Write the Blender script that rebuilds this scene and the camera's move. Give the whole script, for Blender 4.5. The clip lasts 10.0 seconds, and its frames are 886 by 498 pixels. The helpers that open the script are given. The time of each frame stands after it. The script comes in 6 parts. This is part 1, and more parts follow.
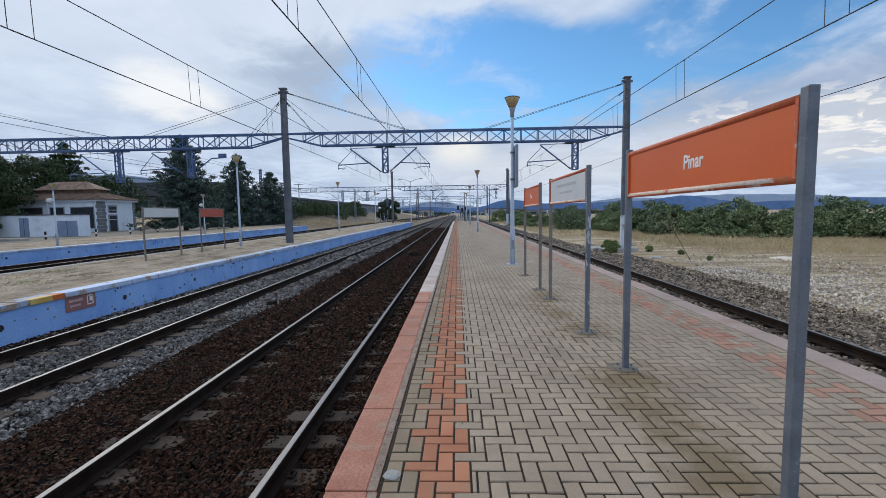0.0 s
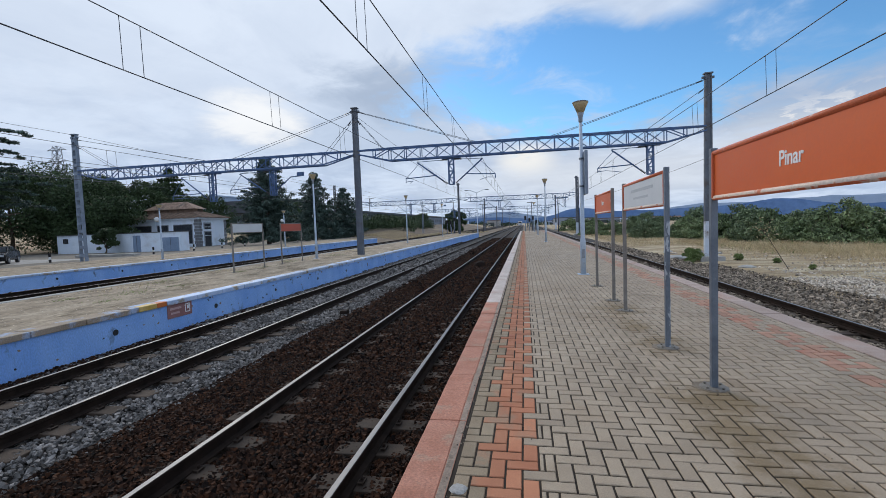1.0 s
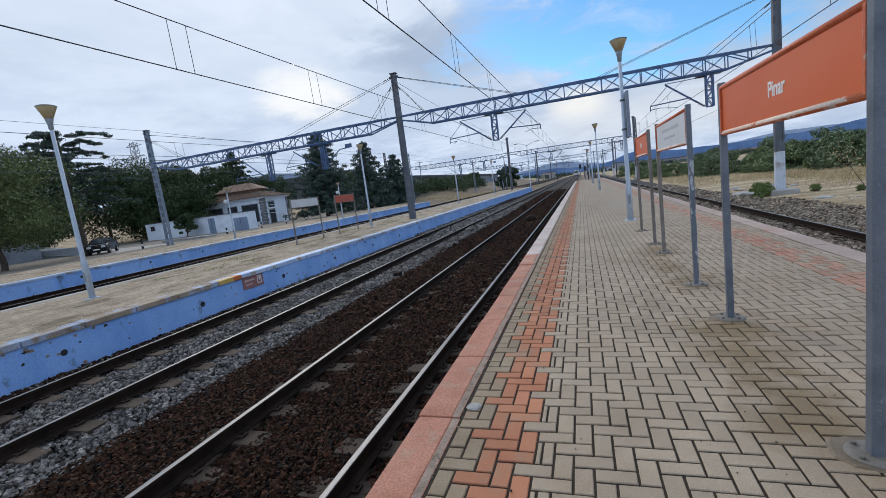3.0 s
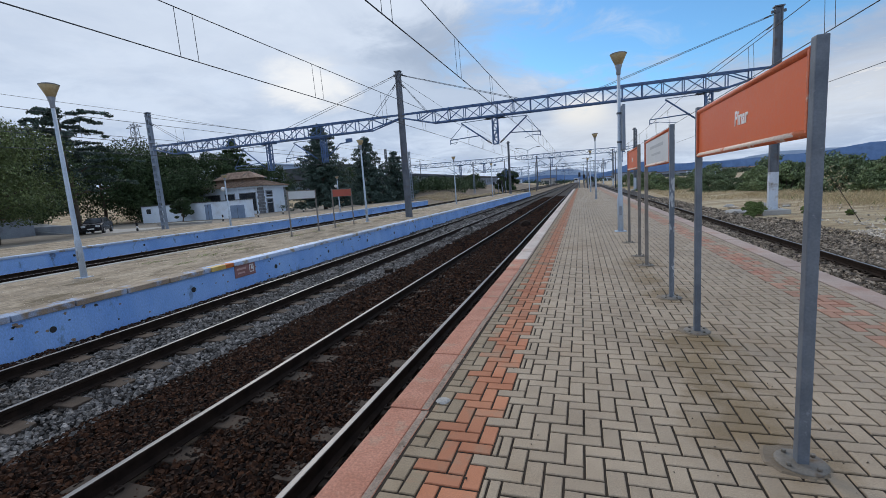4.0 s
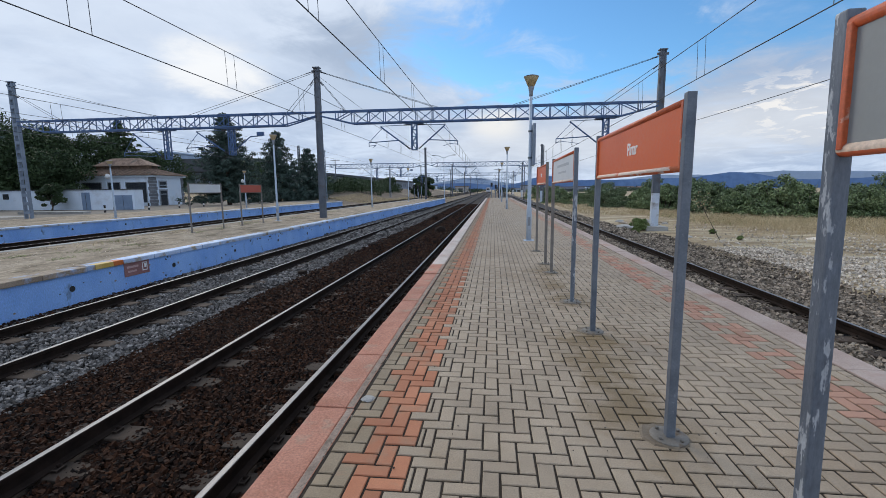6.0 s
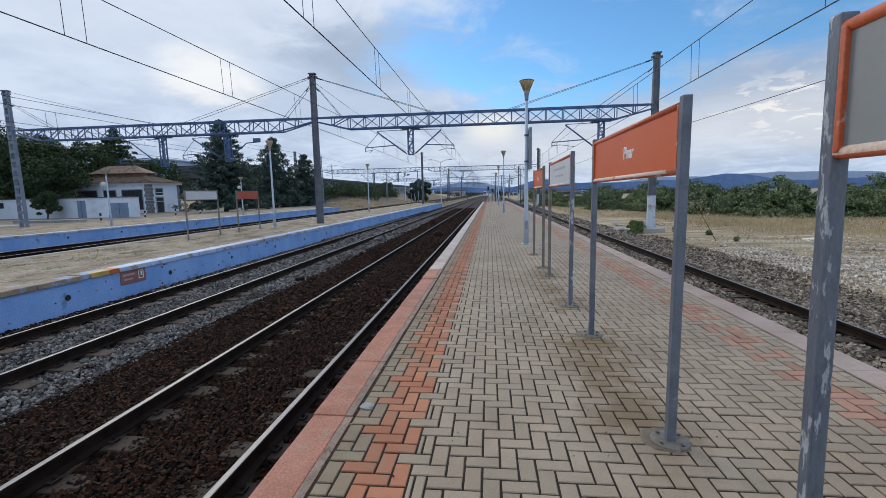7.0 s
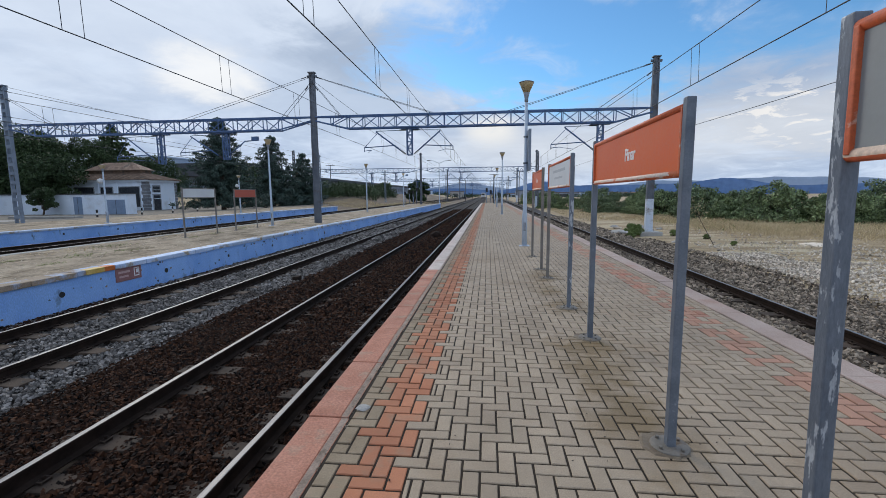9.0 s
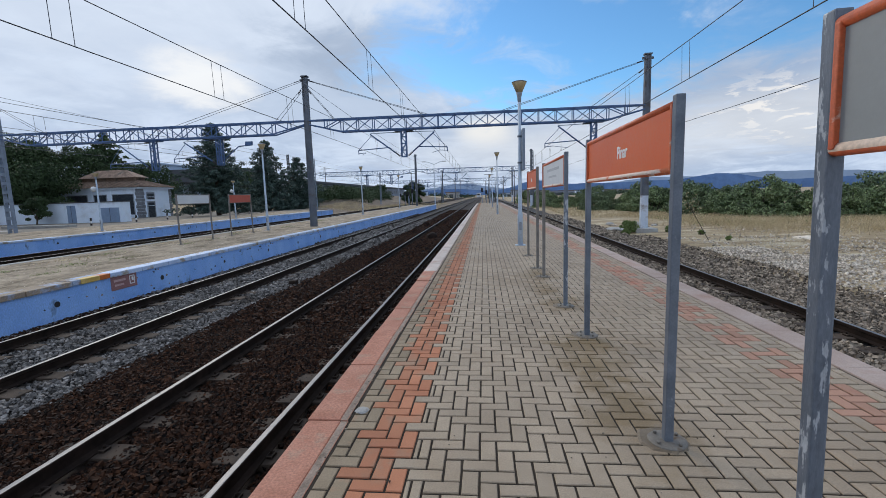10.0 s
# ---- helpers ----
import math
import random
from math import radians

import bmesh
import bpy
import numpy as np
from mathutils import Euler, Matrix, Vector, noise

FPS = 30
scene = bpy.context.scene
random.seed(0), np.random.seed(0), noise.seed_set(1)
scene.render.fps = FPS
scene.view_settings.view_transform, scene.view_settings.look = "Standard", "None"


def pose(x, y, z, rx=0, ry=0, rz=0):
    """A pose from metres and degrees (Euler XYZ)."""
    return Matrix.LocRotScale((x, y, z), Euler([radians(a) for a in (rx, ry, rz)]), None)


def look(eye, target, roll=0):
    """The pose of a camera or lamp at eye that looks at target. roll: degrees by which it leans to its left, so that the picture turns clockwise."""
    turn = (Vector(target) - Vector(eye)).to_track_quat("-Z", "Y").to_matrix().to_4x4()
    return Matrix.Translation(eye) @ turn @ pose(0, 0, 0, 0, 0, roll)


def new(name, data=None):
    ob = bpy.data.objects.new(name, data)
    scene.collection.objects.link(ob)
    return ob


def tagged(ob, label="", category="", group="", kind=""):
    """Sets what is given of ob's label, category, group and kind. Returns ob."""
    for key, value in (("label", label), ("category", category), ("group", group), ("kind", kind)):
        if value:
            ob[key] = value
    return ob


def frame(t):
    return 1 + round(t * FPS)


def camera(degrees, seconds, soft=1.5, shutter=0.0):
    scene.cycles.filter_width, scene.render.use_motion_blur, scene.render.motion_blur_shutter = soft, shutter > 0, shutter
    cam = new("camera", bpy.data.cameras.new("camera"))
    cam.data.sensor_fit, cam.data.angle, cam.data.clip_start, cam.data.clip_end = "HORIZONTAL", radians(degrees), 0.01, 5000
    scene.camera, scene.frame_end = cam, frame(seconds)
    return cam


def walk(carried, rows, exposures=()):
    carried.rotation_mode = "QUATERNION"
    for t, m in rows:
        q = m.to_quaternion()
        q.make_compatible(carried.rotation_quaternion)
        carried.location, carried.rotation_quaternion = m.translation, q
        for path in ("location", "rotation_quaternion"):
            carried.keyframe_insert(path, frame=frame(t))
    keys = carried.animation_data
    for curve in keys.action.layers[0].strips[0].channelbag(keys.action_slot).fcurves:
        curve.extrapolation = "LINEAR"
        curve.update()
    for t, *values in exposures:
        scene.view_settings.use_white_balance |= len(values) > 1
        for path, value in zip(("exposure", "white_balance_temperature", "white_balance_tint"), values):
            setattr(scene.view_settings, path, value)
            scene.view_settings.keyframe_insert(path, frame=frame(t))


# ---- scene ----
cam = camera(91.1, 10.0, soft=0.55)
METRES, EYE, TILT, LEAN, TURN = 1.3, 1.55, 0.0, 0.0, 1.8
PATH = [
    (0, (-0.021, 0.073, 1.503), (-0.088, 2.065, 1.338), -0.9),
    (0.5, (-0.006, 0.086, 1.486), (-0.145, 2.076, 1.346), -1.5),
    (1, (-0.011, 0.114, 1.486), (-0.382, 2.076, 1.379), -2.1),
    (1.5, (-0.027, 0.142, 1.45), (-0.627, 2.047, 1.348), -3.2),
    (2, (0.049, 0.05, 1.442), (-0.559, 1.946, 1.256), -5.4),
    (2.5, (0.199, -0.147, 1.47), (-0.407, 1.738, 1.19), -6.3),
    (2.7, (0.279, -0.174, 1.469), (-0.337, 1.709, 1.198), -7.9),
    (3.8, (0.572, -0.263, 1.484), (-0.098, 1.602, 1.214), -4.4),
    (4, (0.561, -0.306, 1.494), (-0.053, 1.578, 1.222), -4.0),
    (4.5, (0.479, -0.427, 1.47), (0.075, 1.506, 1.155), -1.1),
    (5, (0.469, -0.497, 1.503), (0.142, 1.452, 1.195), -0.4),
    (5.5, (0.494, -0.5, 1.52), (0.245, 1.463, 1.231), 0.1),
    (7, (0.492, -0.489, 1.534), (0.276, 1.484, 1.283), -1.2),
    (7.5, (0.484, -0.481, 1.532), (0.269, 1.492, 1.282), -1.1),
    (8, (0.472, -0.483, 1.532), (0.259, 1.49, 1.277), -0.6),
    (8.5, (0.471, -0.47, 1.528), (0.262, 1.503, 1.275), -0.4),
    (9, (0.478, -0.455, 1.527), (0.273, 1.519, 1.28), -0.5),
    (9.5, (0.477, -0.469, 1.53), (0.279, 1.507, 1.287), -0.9),
    (10, (0.489, -0.466, 1.53), (0.299, 1.51, 1.287), -1.7),
]
walk(cam, [(t, look(eye, target, roll)) for t, eye, target, roll in PATH], exposures=((0, 0), (0.5, 0), (1, 0.03), (1.5, -0.15), (2, -0.17), (2.5, 0.12), (4, -0.03), (4.5, 0.17), (5, 0.22), (5.5, 0.12), (7, 0), (10, 0)))

# ---- light ----
world = bpy.data.worlds.new("sky")
scene.world = world
world.use_nodes = True
wn, wl = world.node_tree.nodes, world.node_tree.links
wn.clear()


def wnode(kind, **inputs):
    n = wn.new(kind)
    for k, v in inputs.items():
        n.inputs[k.replace("_", " ")].default_value = v
    return n


def wmath(op, a, b=None, c=None):
    n = wn.new("ShaderNodeMath")
    n.operation = op
    for i, v in enumerate((a, b, c)):
        if v is None:
            continue
        if isinstance(v, (int, float)):
            n.inputs[i].default_value = v
        else:
            wl.new(v, n.inputs[i])
    return n.outputs[0]


def wramp(v, lo, hi):
    n = wn.new("ShaderNodeMapRange")
    n.interpolation_type = "SMOOTHSTEP"
    wl.new(v, n.inputs[0])
    n.inputs[1].default_value, n.inputs[2].default_value = lo, hi
    return n.outputs[0]


def wmix(f, a, b):
    n = wn.new("ShaderNodeMix")
    n.data_type = "RGBA"
    if isinstance(f, (int, float)):
        n.inputs[0].default_value = f
    else:
        wl.new(f, n.inputs[0])
    for i, v in ((6, a), (7, b)):
        if isinstance(v, tuple):
            n.inputs[i].default_value = (*v, 1)
        else:
            wl.new(v, n.inputs[i])
    return n.outputs[2]


SUN_AZ, SUN_EL = -38.0, 28.0   # degrees right of the track's way, and up
nishita = wn.new("ShaderNodeTexSky")
nishita.sky_type, nishita.sun_disc = "NISHITA", False
nishita.sun_elevation, nishita.sun_rotation = radians(SUN_EL), radians(SUN_AZ)
nishita.dust_density, nishita.ozone_density = 0.2, 1.5
sky_scale = wn.new("ShaderNodeVectorMath")
sky_scale.operation = "SCALE"
tinted = wn.new("ShaderNodeVectorMath")
tinted.operation = "MULTIPLY"
wl.new(nishita.outputs[0], tinted.inputs[0])
tinted.inputs[1].default_value = (0.62, 0.98, 1.22)
wl.new(tinted.outputs[0], sky_scale.inputs[0])
sky_scale.inputs[3].default_value = 0.125
coord = wn.new("ShaderNodeTexCoord")
sep = wn.new("ShaderNodeSeparateXYZ")
wl.new(coord.outputs["Generated"], sep.inputs[0])
DX, DY, DZ = sep.outputs
# the cloud deck: the direction is laid on a plane far overhead
up = wmath("MAXIMUM", DZ, 0.0)
low = wmath("ADD", up, 0.16)
flat = wn.new("ShaderNodeCombineXYZ")
wl.new(wmath("DIVIDE", DX, low), flat.inputs[0])
wl.new(wmath("DIVIDE", DY, low), flat.inputs[1])


def wnoise(scale, detail, seed, rough=0.55, distort=0.4):
    n = wn.new("ShaderNodeTexNoise")
    n.noise_dimensions = "4D"
    wl.new(flat.outputs[0], n.inputs["Vector"])
    n.inputs["W"].default_value = seed
    n.inputs["Scale"].default_value, n.inputs["Detail"].default_value = scale, detail
    n.inputs["Roughness"].default_value, n.inputs["Distortion"].default_value = rough, distort
    return n.outputs[0]


n_big, n_mid, n_fine = wnoise(0.9, 6, 3.1), wnoise(2.2, 8, 7.7, 0.6, 0.8), wnoise(5.0, 8, 1.3, 0.62, 0.6)
wob = wmath("MULTIPLY", wmath("SUBTRACT", n_mid, 0.5), 1.0)
wob2 = wmath("MULTIPLY", wmath("SUBTRACT", n_fine, 0.5), 0.55)
wobble = wmath("ADD", wob, wob2)


def bank(az, el, wide, high, soft=0.9, rough=0.9):
    """A cloud bank or gap round a direction: 1 in its middle, 0 outside, with a ragged rim."""
    a = wmath("ARCTAN2", DX, DY)
    e = wmath("ARCSINE", DZ)
    u = wmath("DIVIDE", wmath("SUBTRACT", a, radians(az)), radians(wide))
    v = wmath("DIVIDE", wmath("SUBTRACT", e, radians(el)), radians(high))
    d = wmath("SQRT", wmath("ADD", wmath("MULTIPLY", u, u), wmath("MULTIPLY", v, v)))
    d = wmath("ADD", d, wmath("MULTIPLY", wobble, rough * 1.6))
    inv = wmath("SUBTRACT", 1.0 + soft / 2, d)
    return wramp(inv, 0.0, soft)


# open blue sky: ahead, above the line, and high to the right
gap = wmath("MAXIMUM", bank(9, 17, 19, 6.5, 0.7), wmath("MAXIMUM", bank(33, 25, 15, 11, 0.9), bank(52, 30, 16, 13, 1.2)))
gap = wmath("MULTIPLY", gap, wmath("SUBTRACT", 1.0, wmath("MULTIPLY", bank(17, 25.5, 8, 3.5, 0.7), 0.95)))
thin = wmath("MULTIPLY", gap, wmath("SUBTRACT", 1.0, wmath("MULTIPLY", wramp(n_mid, 0.52, 0.75), 0.55)))
base = wmix(wramp(wmath("ADD", wmath("MULTIPLY", n_mid, 0.6), wmath("MULTIPLY", n_big, 0.4)), 0.40, 0.60), (0.40, 0.51, 0.70), (0.64, 0.745, 0.91))
base = wmix(wmath("MULTIPLY", bank(-34, 25, 38, 14, 1.3, 1.1), 0.66), base, (0.76, 0.84, 0.965))
base = wmix(wmath("MULTIPLY", bank(-18, 13, 12, 5, 1.2, 0.9), 0.75), base, (0.50, 0.60, 0.76))
base = wmix(wmath("MULTIPLY", bank(-32.5, 13.5, 5.0, 2.6, 1.0, 1.1), 0.75), base, (1.0, 1.0, 0.99))
base = wmix(wmath("MULTIPLY", bank(0.5, 8, 3.0, 1.8, 1.4, 0.6), 0.9), base, (1.0, 0.97, 0.9))
base = wmix(wmath("MULTIPLY", bank(-9, 17.0, 14, 3.4, 0.9, 1.1), 0.85), base, (0.38, 0.47, 0.62))
base = wmix(wmath("MULTIPLY", bank(20, 12.0, 22, 3.2, 1.2), 0.75), base, (0.42, 0.51, 0.66))
base = wmix(wmath("MULTIPLY", bank(40, 11.0, 14, 4.0, 1.2), 0.7), base, (0.34, 0.43, 0.60))
base = wmix(wmath("MULTIPLY", bank(39, 7.5, 14, 3.4, 0.9, 1.3), 0.6), base, (0.70, 0.72, 0.75))
heaps = wmath("MULTIPLY", bank(38, 8.0, 13, 3.6, 0.9, 0.8), wramp(n_fine, 0.51, 0.60))
base = wmix(wmath("MULTIPLY", heaps, 0.85), base, (0.97, 0.94, 0.90))
base = wmix(wmath("MULTIPLY", bank(12, 5.5, 20, 3.0, 1.5, 0.4), 0.7), base, (0.70, 0.74, 0.80))
base = wmix(wmath("MULTIPLY", wramp(wmath("MULTIPLY", DY, -1.0), 0.05, 0.75), 0.65), base, (0.70, 0.84, 1.10))
seen = wmix(thin, base, sky_scale.outputs[0])
back = wn.new("ShaderNodeBackground")
wl.new(seen, back.inputs[0])
back.inputs[1].default_value = 1.0
out = wn.new("ShaderNodeOutputWorld")
wl.new(back.outputs[0], out.inputs[0])

sun = new("sun", bpy.data.lights.new("sun", "SUN"))
sun.data.energy, sun.data.angle, sun.data.color = 1.25, radians(22), (1.0, 0.93, 0.84)
sa, se = radians(SUN_AZ), radians(SUN_EL + 6)
sun.matrix_world = look((math.sin(sa) * math.cos(se) * 60, math.cos(sa) * math.cos(se) * 60, math.sin(se) * 60), (0, 0, 0))


# ---- materials ----
def material(name, dark, light, scale=3.0, rough=0.8, bump=0.3, fine=60.0, metal=0.0, spread=0.25, stain=None, stain_scale=0.6, island=0.0, each=0.0, spec=0.4, stretch=(1, 1, 1), stain_at=(0.55, 0.7), blots=(), blot=(0, 0, 0)):
    """A worn surface: two tones at one scale, fine grain at another, stains of a third colour, and relief."""
    m = bpy.data.materials.new(name)
    m.use_nodes = True
    t = m.node_tree
    n, l = t.nodes, t.links
    p = n["Principled BSDF"]
    geo = n.new("ShaderNodeNewGeometry")
    mp = n.new("ShaderNodeMapping")
    mp.inputs["Scale"].default_value = stretch
    l.new(geo.outputs["Position"], mp.inputs[0])

    def nz(s, d=5, r=0.6):
        x = n.new("ShaderNodeTexNoise")
        l.new(mp.outputs[0], x.inputs["Vector"])
        x.inputs["Scale"].default_value, x.inputs["Detail"].default_value, x.inputs["Roughness"].default_value = s, d, r
        return x.outputs[0]

    def rng(v, lo, hi, a=0.0, b=1.0):
        x = n.new("ShaderNodeMapRange")
        l.new(v, x.inputs[0])
        for i, k in enumerate((lo, hi, a, b)):
            x.inputs[i + 1].default_value = k
        return x.outputs[0]

    def mix(f, a, b, kind="MIX"):
        x = n.new("ShaderNodeMix")
        x.data_type, x.blend_type = "RGBA", kind
        if isinstance(f, float):
            x.inputs[0].default_value = f
        else:
            l.new(f, x.inputs[0])
        for i, v in ((6, a), (7, b)):
            if isinstance(v, tuple):
                x.inputs[i].default_value = (*v, 1)
            else:
                l.new(v, x.inputs[i])
        return x.outputs[2]

    col = mix(rng(nz(scale), 0.3, 0.7), dark, light)
    if stain:
        col = mix(rng(nz(stain_scale, 7, 0.65), *stain_at), col, stain)
    if blots:
        # ragged rust blots round given places
        wob = n.new("ShaderNodeTexNoise")
        l.new(geo.outputs["Position"], wob.inputs["Vector"])
        wob.inputs["Scale"].default_value, wob.inputs["Detail"].default_value, wob.inputs["Roughness"].default_value = 3.2, 6, 0.65
        wide = rng(wob.outputs[0], 0.28, 0.72, 0.75, -0.75)
        for bx, by, ra, rb in blots:
            el = n.new("ShaderNodeMapping")
            el.inputs["Location"].default_value = (-bx / ra, -by / rb, 0)
            el.inputs["Scale"].default_value = (1 / ra, 1 / rb, 0)
            l.new(geo.outputs["Position"], el.inputs[0])
            ln = n.new("ShaderNodeVectorMath")
            ln.operation = "LENGTH"
            l.new(el.outputs[0], ln.inputs[0])
            ad = n.new("ShaderNodeMath")
            ad.operation = "ADD"
            l.new(ln.outputs["Value"], ad.inputs[0])
            l.new(wide, ad.inputs[1])
            col = mix(rng(ad.outputs[0], 1.25, 0.30, 0.0, 0.85), col, blot)
    grain = nz(fine, 4, 0.7)
    x = n.new("ShaderNodeCombineColor")
    g = rng(grain, 0.25, 0.75, 1 - spread, 1 + spread)
    for i in range(3):
        l.new(g, x.inputs[i])
    col = mix(1.0, col, x.outputs[0], "MULTIPLY")
    for amount, source in ((island, geo.outputs["Random Per Island"]), (each, n.new("ShaderNodeObjectInfo").outputs["Random"])):
        if amount:
            y = n.new("ShaderNodeCombineColor")
            g2 = rng(source, 0, 1, 1 - amount, 1 + amount)
            for i in range(3):
                l.new(g2, y.inputs[i])
            col = mix(1.0, col, y.outputs[0], "MULTIPLY")
    l.new(col, p.inputs["Base Color"])
    l.new(rng(grain, 0.2, 0.8, max(0.05, rough - 0.1), min(1, rough + 0.1)), p.inputs["Roughness"])
    p.inputs["Metallic"].default_value = metal
    p.inputs["Specular IOR Level"].default_value = spec
    if bump:
        b = n.new("ShaderNodeBump")
        b.inputs["Strength"].default_value, b.inputs["Distance"].default_value = bump, 0.5 / fine
        l.new(grain, b.inputs["Height"])
        l.new(b.outputs[0], p.inputs["Normal"])
    return m


PAVER = material("grey_paver", (0.283, 0.216, 0.147), (0.413, 0.326, 0.232), 1.6, 0.64, 0.55, 150, each=0.09, island=0.09, spread=0.36, stain=(0.22, 0.150, 0.086), stain_scale=0.8, stain_at=(0.52, 0.74), spec=0.42, blots=((1.45, 2.5, 0.30, 0.62), (1.42, 3.5, 0.34, 0.66), (1.50, 3.9, 0.30, 0.36), (1.55, 5.5, 0.3, 0.45), (1.45, 6.4, 0.26, 0.5), (1.5, 7.7, 0.36, 0.55)), blot=(0.19, 0.128, 0.060))
PAVER_RED = material("red_paver", (0.36, 0.132, 0.066), (0.47, 0.205, 0.110), 1.5, 0.8, 0.35, 220, each=0.16, island=0.16, stain=(0.30, 0.195, 0.125), stain_scale=2.0, stain_at=(0.52, 0.68))
PAVER_DIRTY = material("soiled_grey_paver", (0.21, 0.155, 0.095), (0.31, 0.24, 0.16), 2.2, 0.75, 0.5, 150, each=0.12, island=0.12, spread=0.36, stain=(0.36, 0.19, 0.11), stain_scale=2.4, stain_at=(0.56, 0.68))
PAVER_FADED = material("faded_red_paver", (0.37, 0.205, 0.138), (0.44, 0.245, 0.168), 1.5, 0.8, 0.35, 220, island=0.14, stain=(0.42, 0.17, 0.11), stain_scale=0.9, stain_at=(0.56, 0.66))
JOINT = material("joint_sand", (0.020, 0.014, 0.009), (0.040, 0.029, 0.019), 6, 0.95, 0.4, 200)
KERB_RED = material("worn_red_kerb_paint", (0.36, 0.140, 0.086), (0.49, 0.230, 0.155), 3.5, 0.75, 0.7, 60, stain=(0.37, 0.26, 0.185), stain_scale=3.2, each=0.1, spread=0.42, stain_at=(0.54, 0.68))
KERB_WHITE = material("worn_white_kerb_paint", (0.46, 0.38, 0.33), (0.60, 0.52, 0.47), 2.5, 0.75, 0.4, 90, stain=(0.42, 0.27, 0.21), stain_scale=1.4, each=0.08)
KERB_PINK = material("faded_pink_kerb", (0.36, 0.262, 0.215), (0.45, 0.355, 0.305), 2.0, 0.8, 0.4, 90, stain=(0.36, 0.20, 0.15), stain_scale=0.8, each=0.08)
KERB_EDGE = material("grey_kerb_concrete", (0.22, 0.165, 0.125), (0.36, 0.275, 0.215), 5, 0.85, 0.8, 60, stain=(0.13, 0.10, 0.07), stain_scale=7, spread=0.4)
CONCRETE = material("concrete", (0.30, 0.29, 0.27), (0.42, 0.41, 0.39), 1.4, 0.85, 0.5, 60, stain=(0.18, 0.16, 0.14), stain_scale=0.8)
BLUE_WALL = material("blue_painted_wall", (0.20, 0.39, 0.80), (0.34, 0.55, 0.92), 0.9, 0.7, 0.5, 40, stain=(0.12, 0.17, 0.28), stain_scale=2.6, spread=0.24, stretch=(1, 1, 0.55), stain_at=(0.60, 0.70))
LIP = material("platform_lip_paint", (0.38, 0.48, 0.66), (0.54, 0.63, 0.78), 1.5, 0.7, 0.5, 60, stain=(0.33, 0.28, 0.22), stain_scale=2.0, each=0.14, stain_at=(0.53, 0.62))
LIP_TAN = material("bare_tan_kerb", (0.22, 0.165, 0.115), (0.38, 0.30, 0.22), 2.4, 0.8, 0.6, 50, stain=(0.34, 0.41, 0.54), stain_scale=2.2, each=0.18, stain_at=(0.50, 0.60), spread=0.35)
ORANGE_PAINT = material("orange_paint", (0.50, 0.12, 0.02), (0.60, 0.17, 0.04), 3, 0.6, 0.3, 60)
YELLOW_PAINT = material("yellow_paint", (0.55, 0.36, 0.08), (0.62, 0.45, 0.16), 3, 0.6, 0.3, 60)
DIRT = material("sandy_dirt", (0.215, 0.165, 0.108), (0.45, 0.365, 0.265), 1.6, 0.95, 1.0, 12, stain=(0.17, 0.130, 0.078), stain_scale=1.1, spread=0.5, stain_at=(0.54, 0.62), stretch=(1, 0.6, 1))
FIELD = material("dry_field", (0.215, 0.148, 0.082), (0.43, 0.335, 0.20), 0.9, 0.95, 0.8, 11, stain=(0.52, 0.435, 0.295), stain_scale=0.8, spread=0.4, stretch=(0.35, 1.6, 1), stain_at=(0.5, 0.62))
BED_BROWN = material("brown_ballast_bed", (0.018, 0.012, 0.0085), (0.036, 0.023, 0.016), 3, 0.95, 0.8, 28, spread=0.6)
BED_GREY = material("grey_ballast_bed", (0.022, 0.019, 0.018), (0.05, 0.045, 0.042), 2, 0.95, 0.8, 26, spread=0.6)
STONE_BROWN = material("rust_brown_ballast", (0.0042, 0.0017, 0.0010), (0.050, 0.0195, 0.0083), 12, 0.85, 0.4, 160, island=0.95, spec=0.2)
STONE_GREY = material("grey_ballast", (0.032, 0.029, 0.027), (0.25, 0.232, 0.217), 8, 0.9, 0.4, 160, island=0.85, stain=(0.04, 0.027, 0.018), stain_scale=0.7)
STONE_MIXED = material("dusty_ballast", (0.07, 0.052, 0.037), (0.36, 0.295, 0.225), 4, 0.9, 0.4, 160, island=0.75)
STONE_PALE = material("pale_gravel", (0.40, 0.335, 0.26), (0.64, 0.57, 0.48), 1.4, 0.9, 0.4, 160, island=0.45)
SLEEPER = material("dusty_sleeper", (0.034, 0.024, 0.017), (0.080, 0.056, 0.040), 4, 0.9, 0.5, 90, each=0.3)
RUST = material("rusty_rail_side", (0.013, 0.009, 0.007), (0.032, 0.021, 0.016), 5, 0.85, 0.4, 120, spec=0.12)
RAIL_TOP = material("polished_rail_top", (0.15, 0.15, 0.155), (0.23, 0.23, 0.235), 8, 0.5, 0.05, 200, metal=0.6, spread=0.15, stretch=(1, 0.05, 1))
GALV = material("galvanised_steel", (0.105, 0.125, 0.155), (0.18, 0.205, 0.24), 6, 0.5, 0.12, 90, metal=0.3, stain=(0.30, 0.33, 0.37), stain_scale=9, spread=0.18, stain_at=(0.62, 0.7))
GALV_BROWN = material("dull_brown_grey_post", (0.15, 0.135, 0.12), (0.23, 0.21, 0.19), 6, 0.6, 0.2, 90, metal=0.2, stain=(0.40, 0.42, 0.44), stain_scale=8, stain_at=(0.64, 0.7))
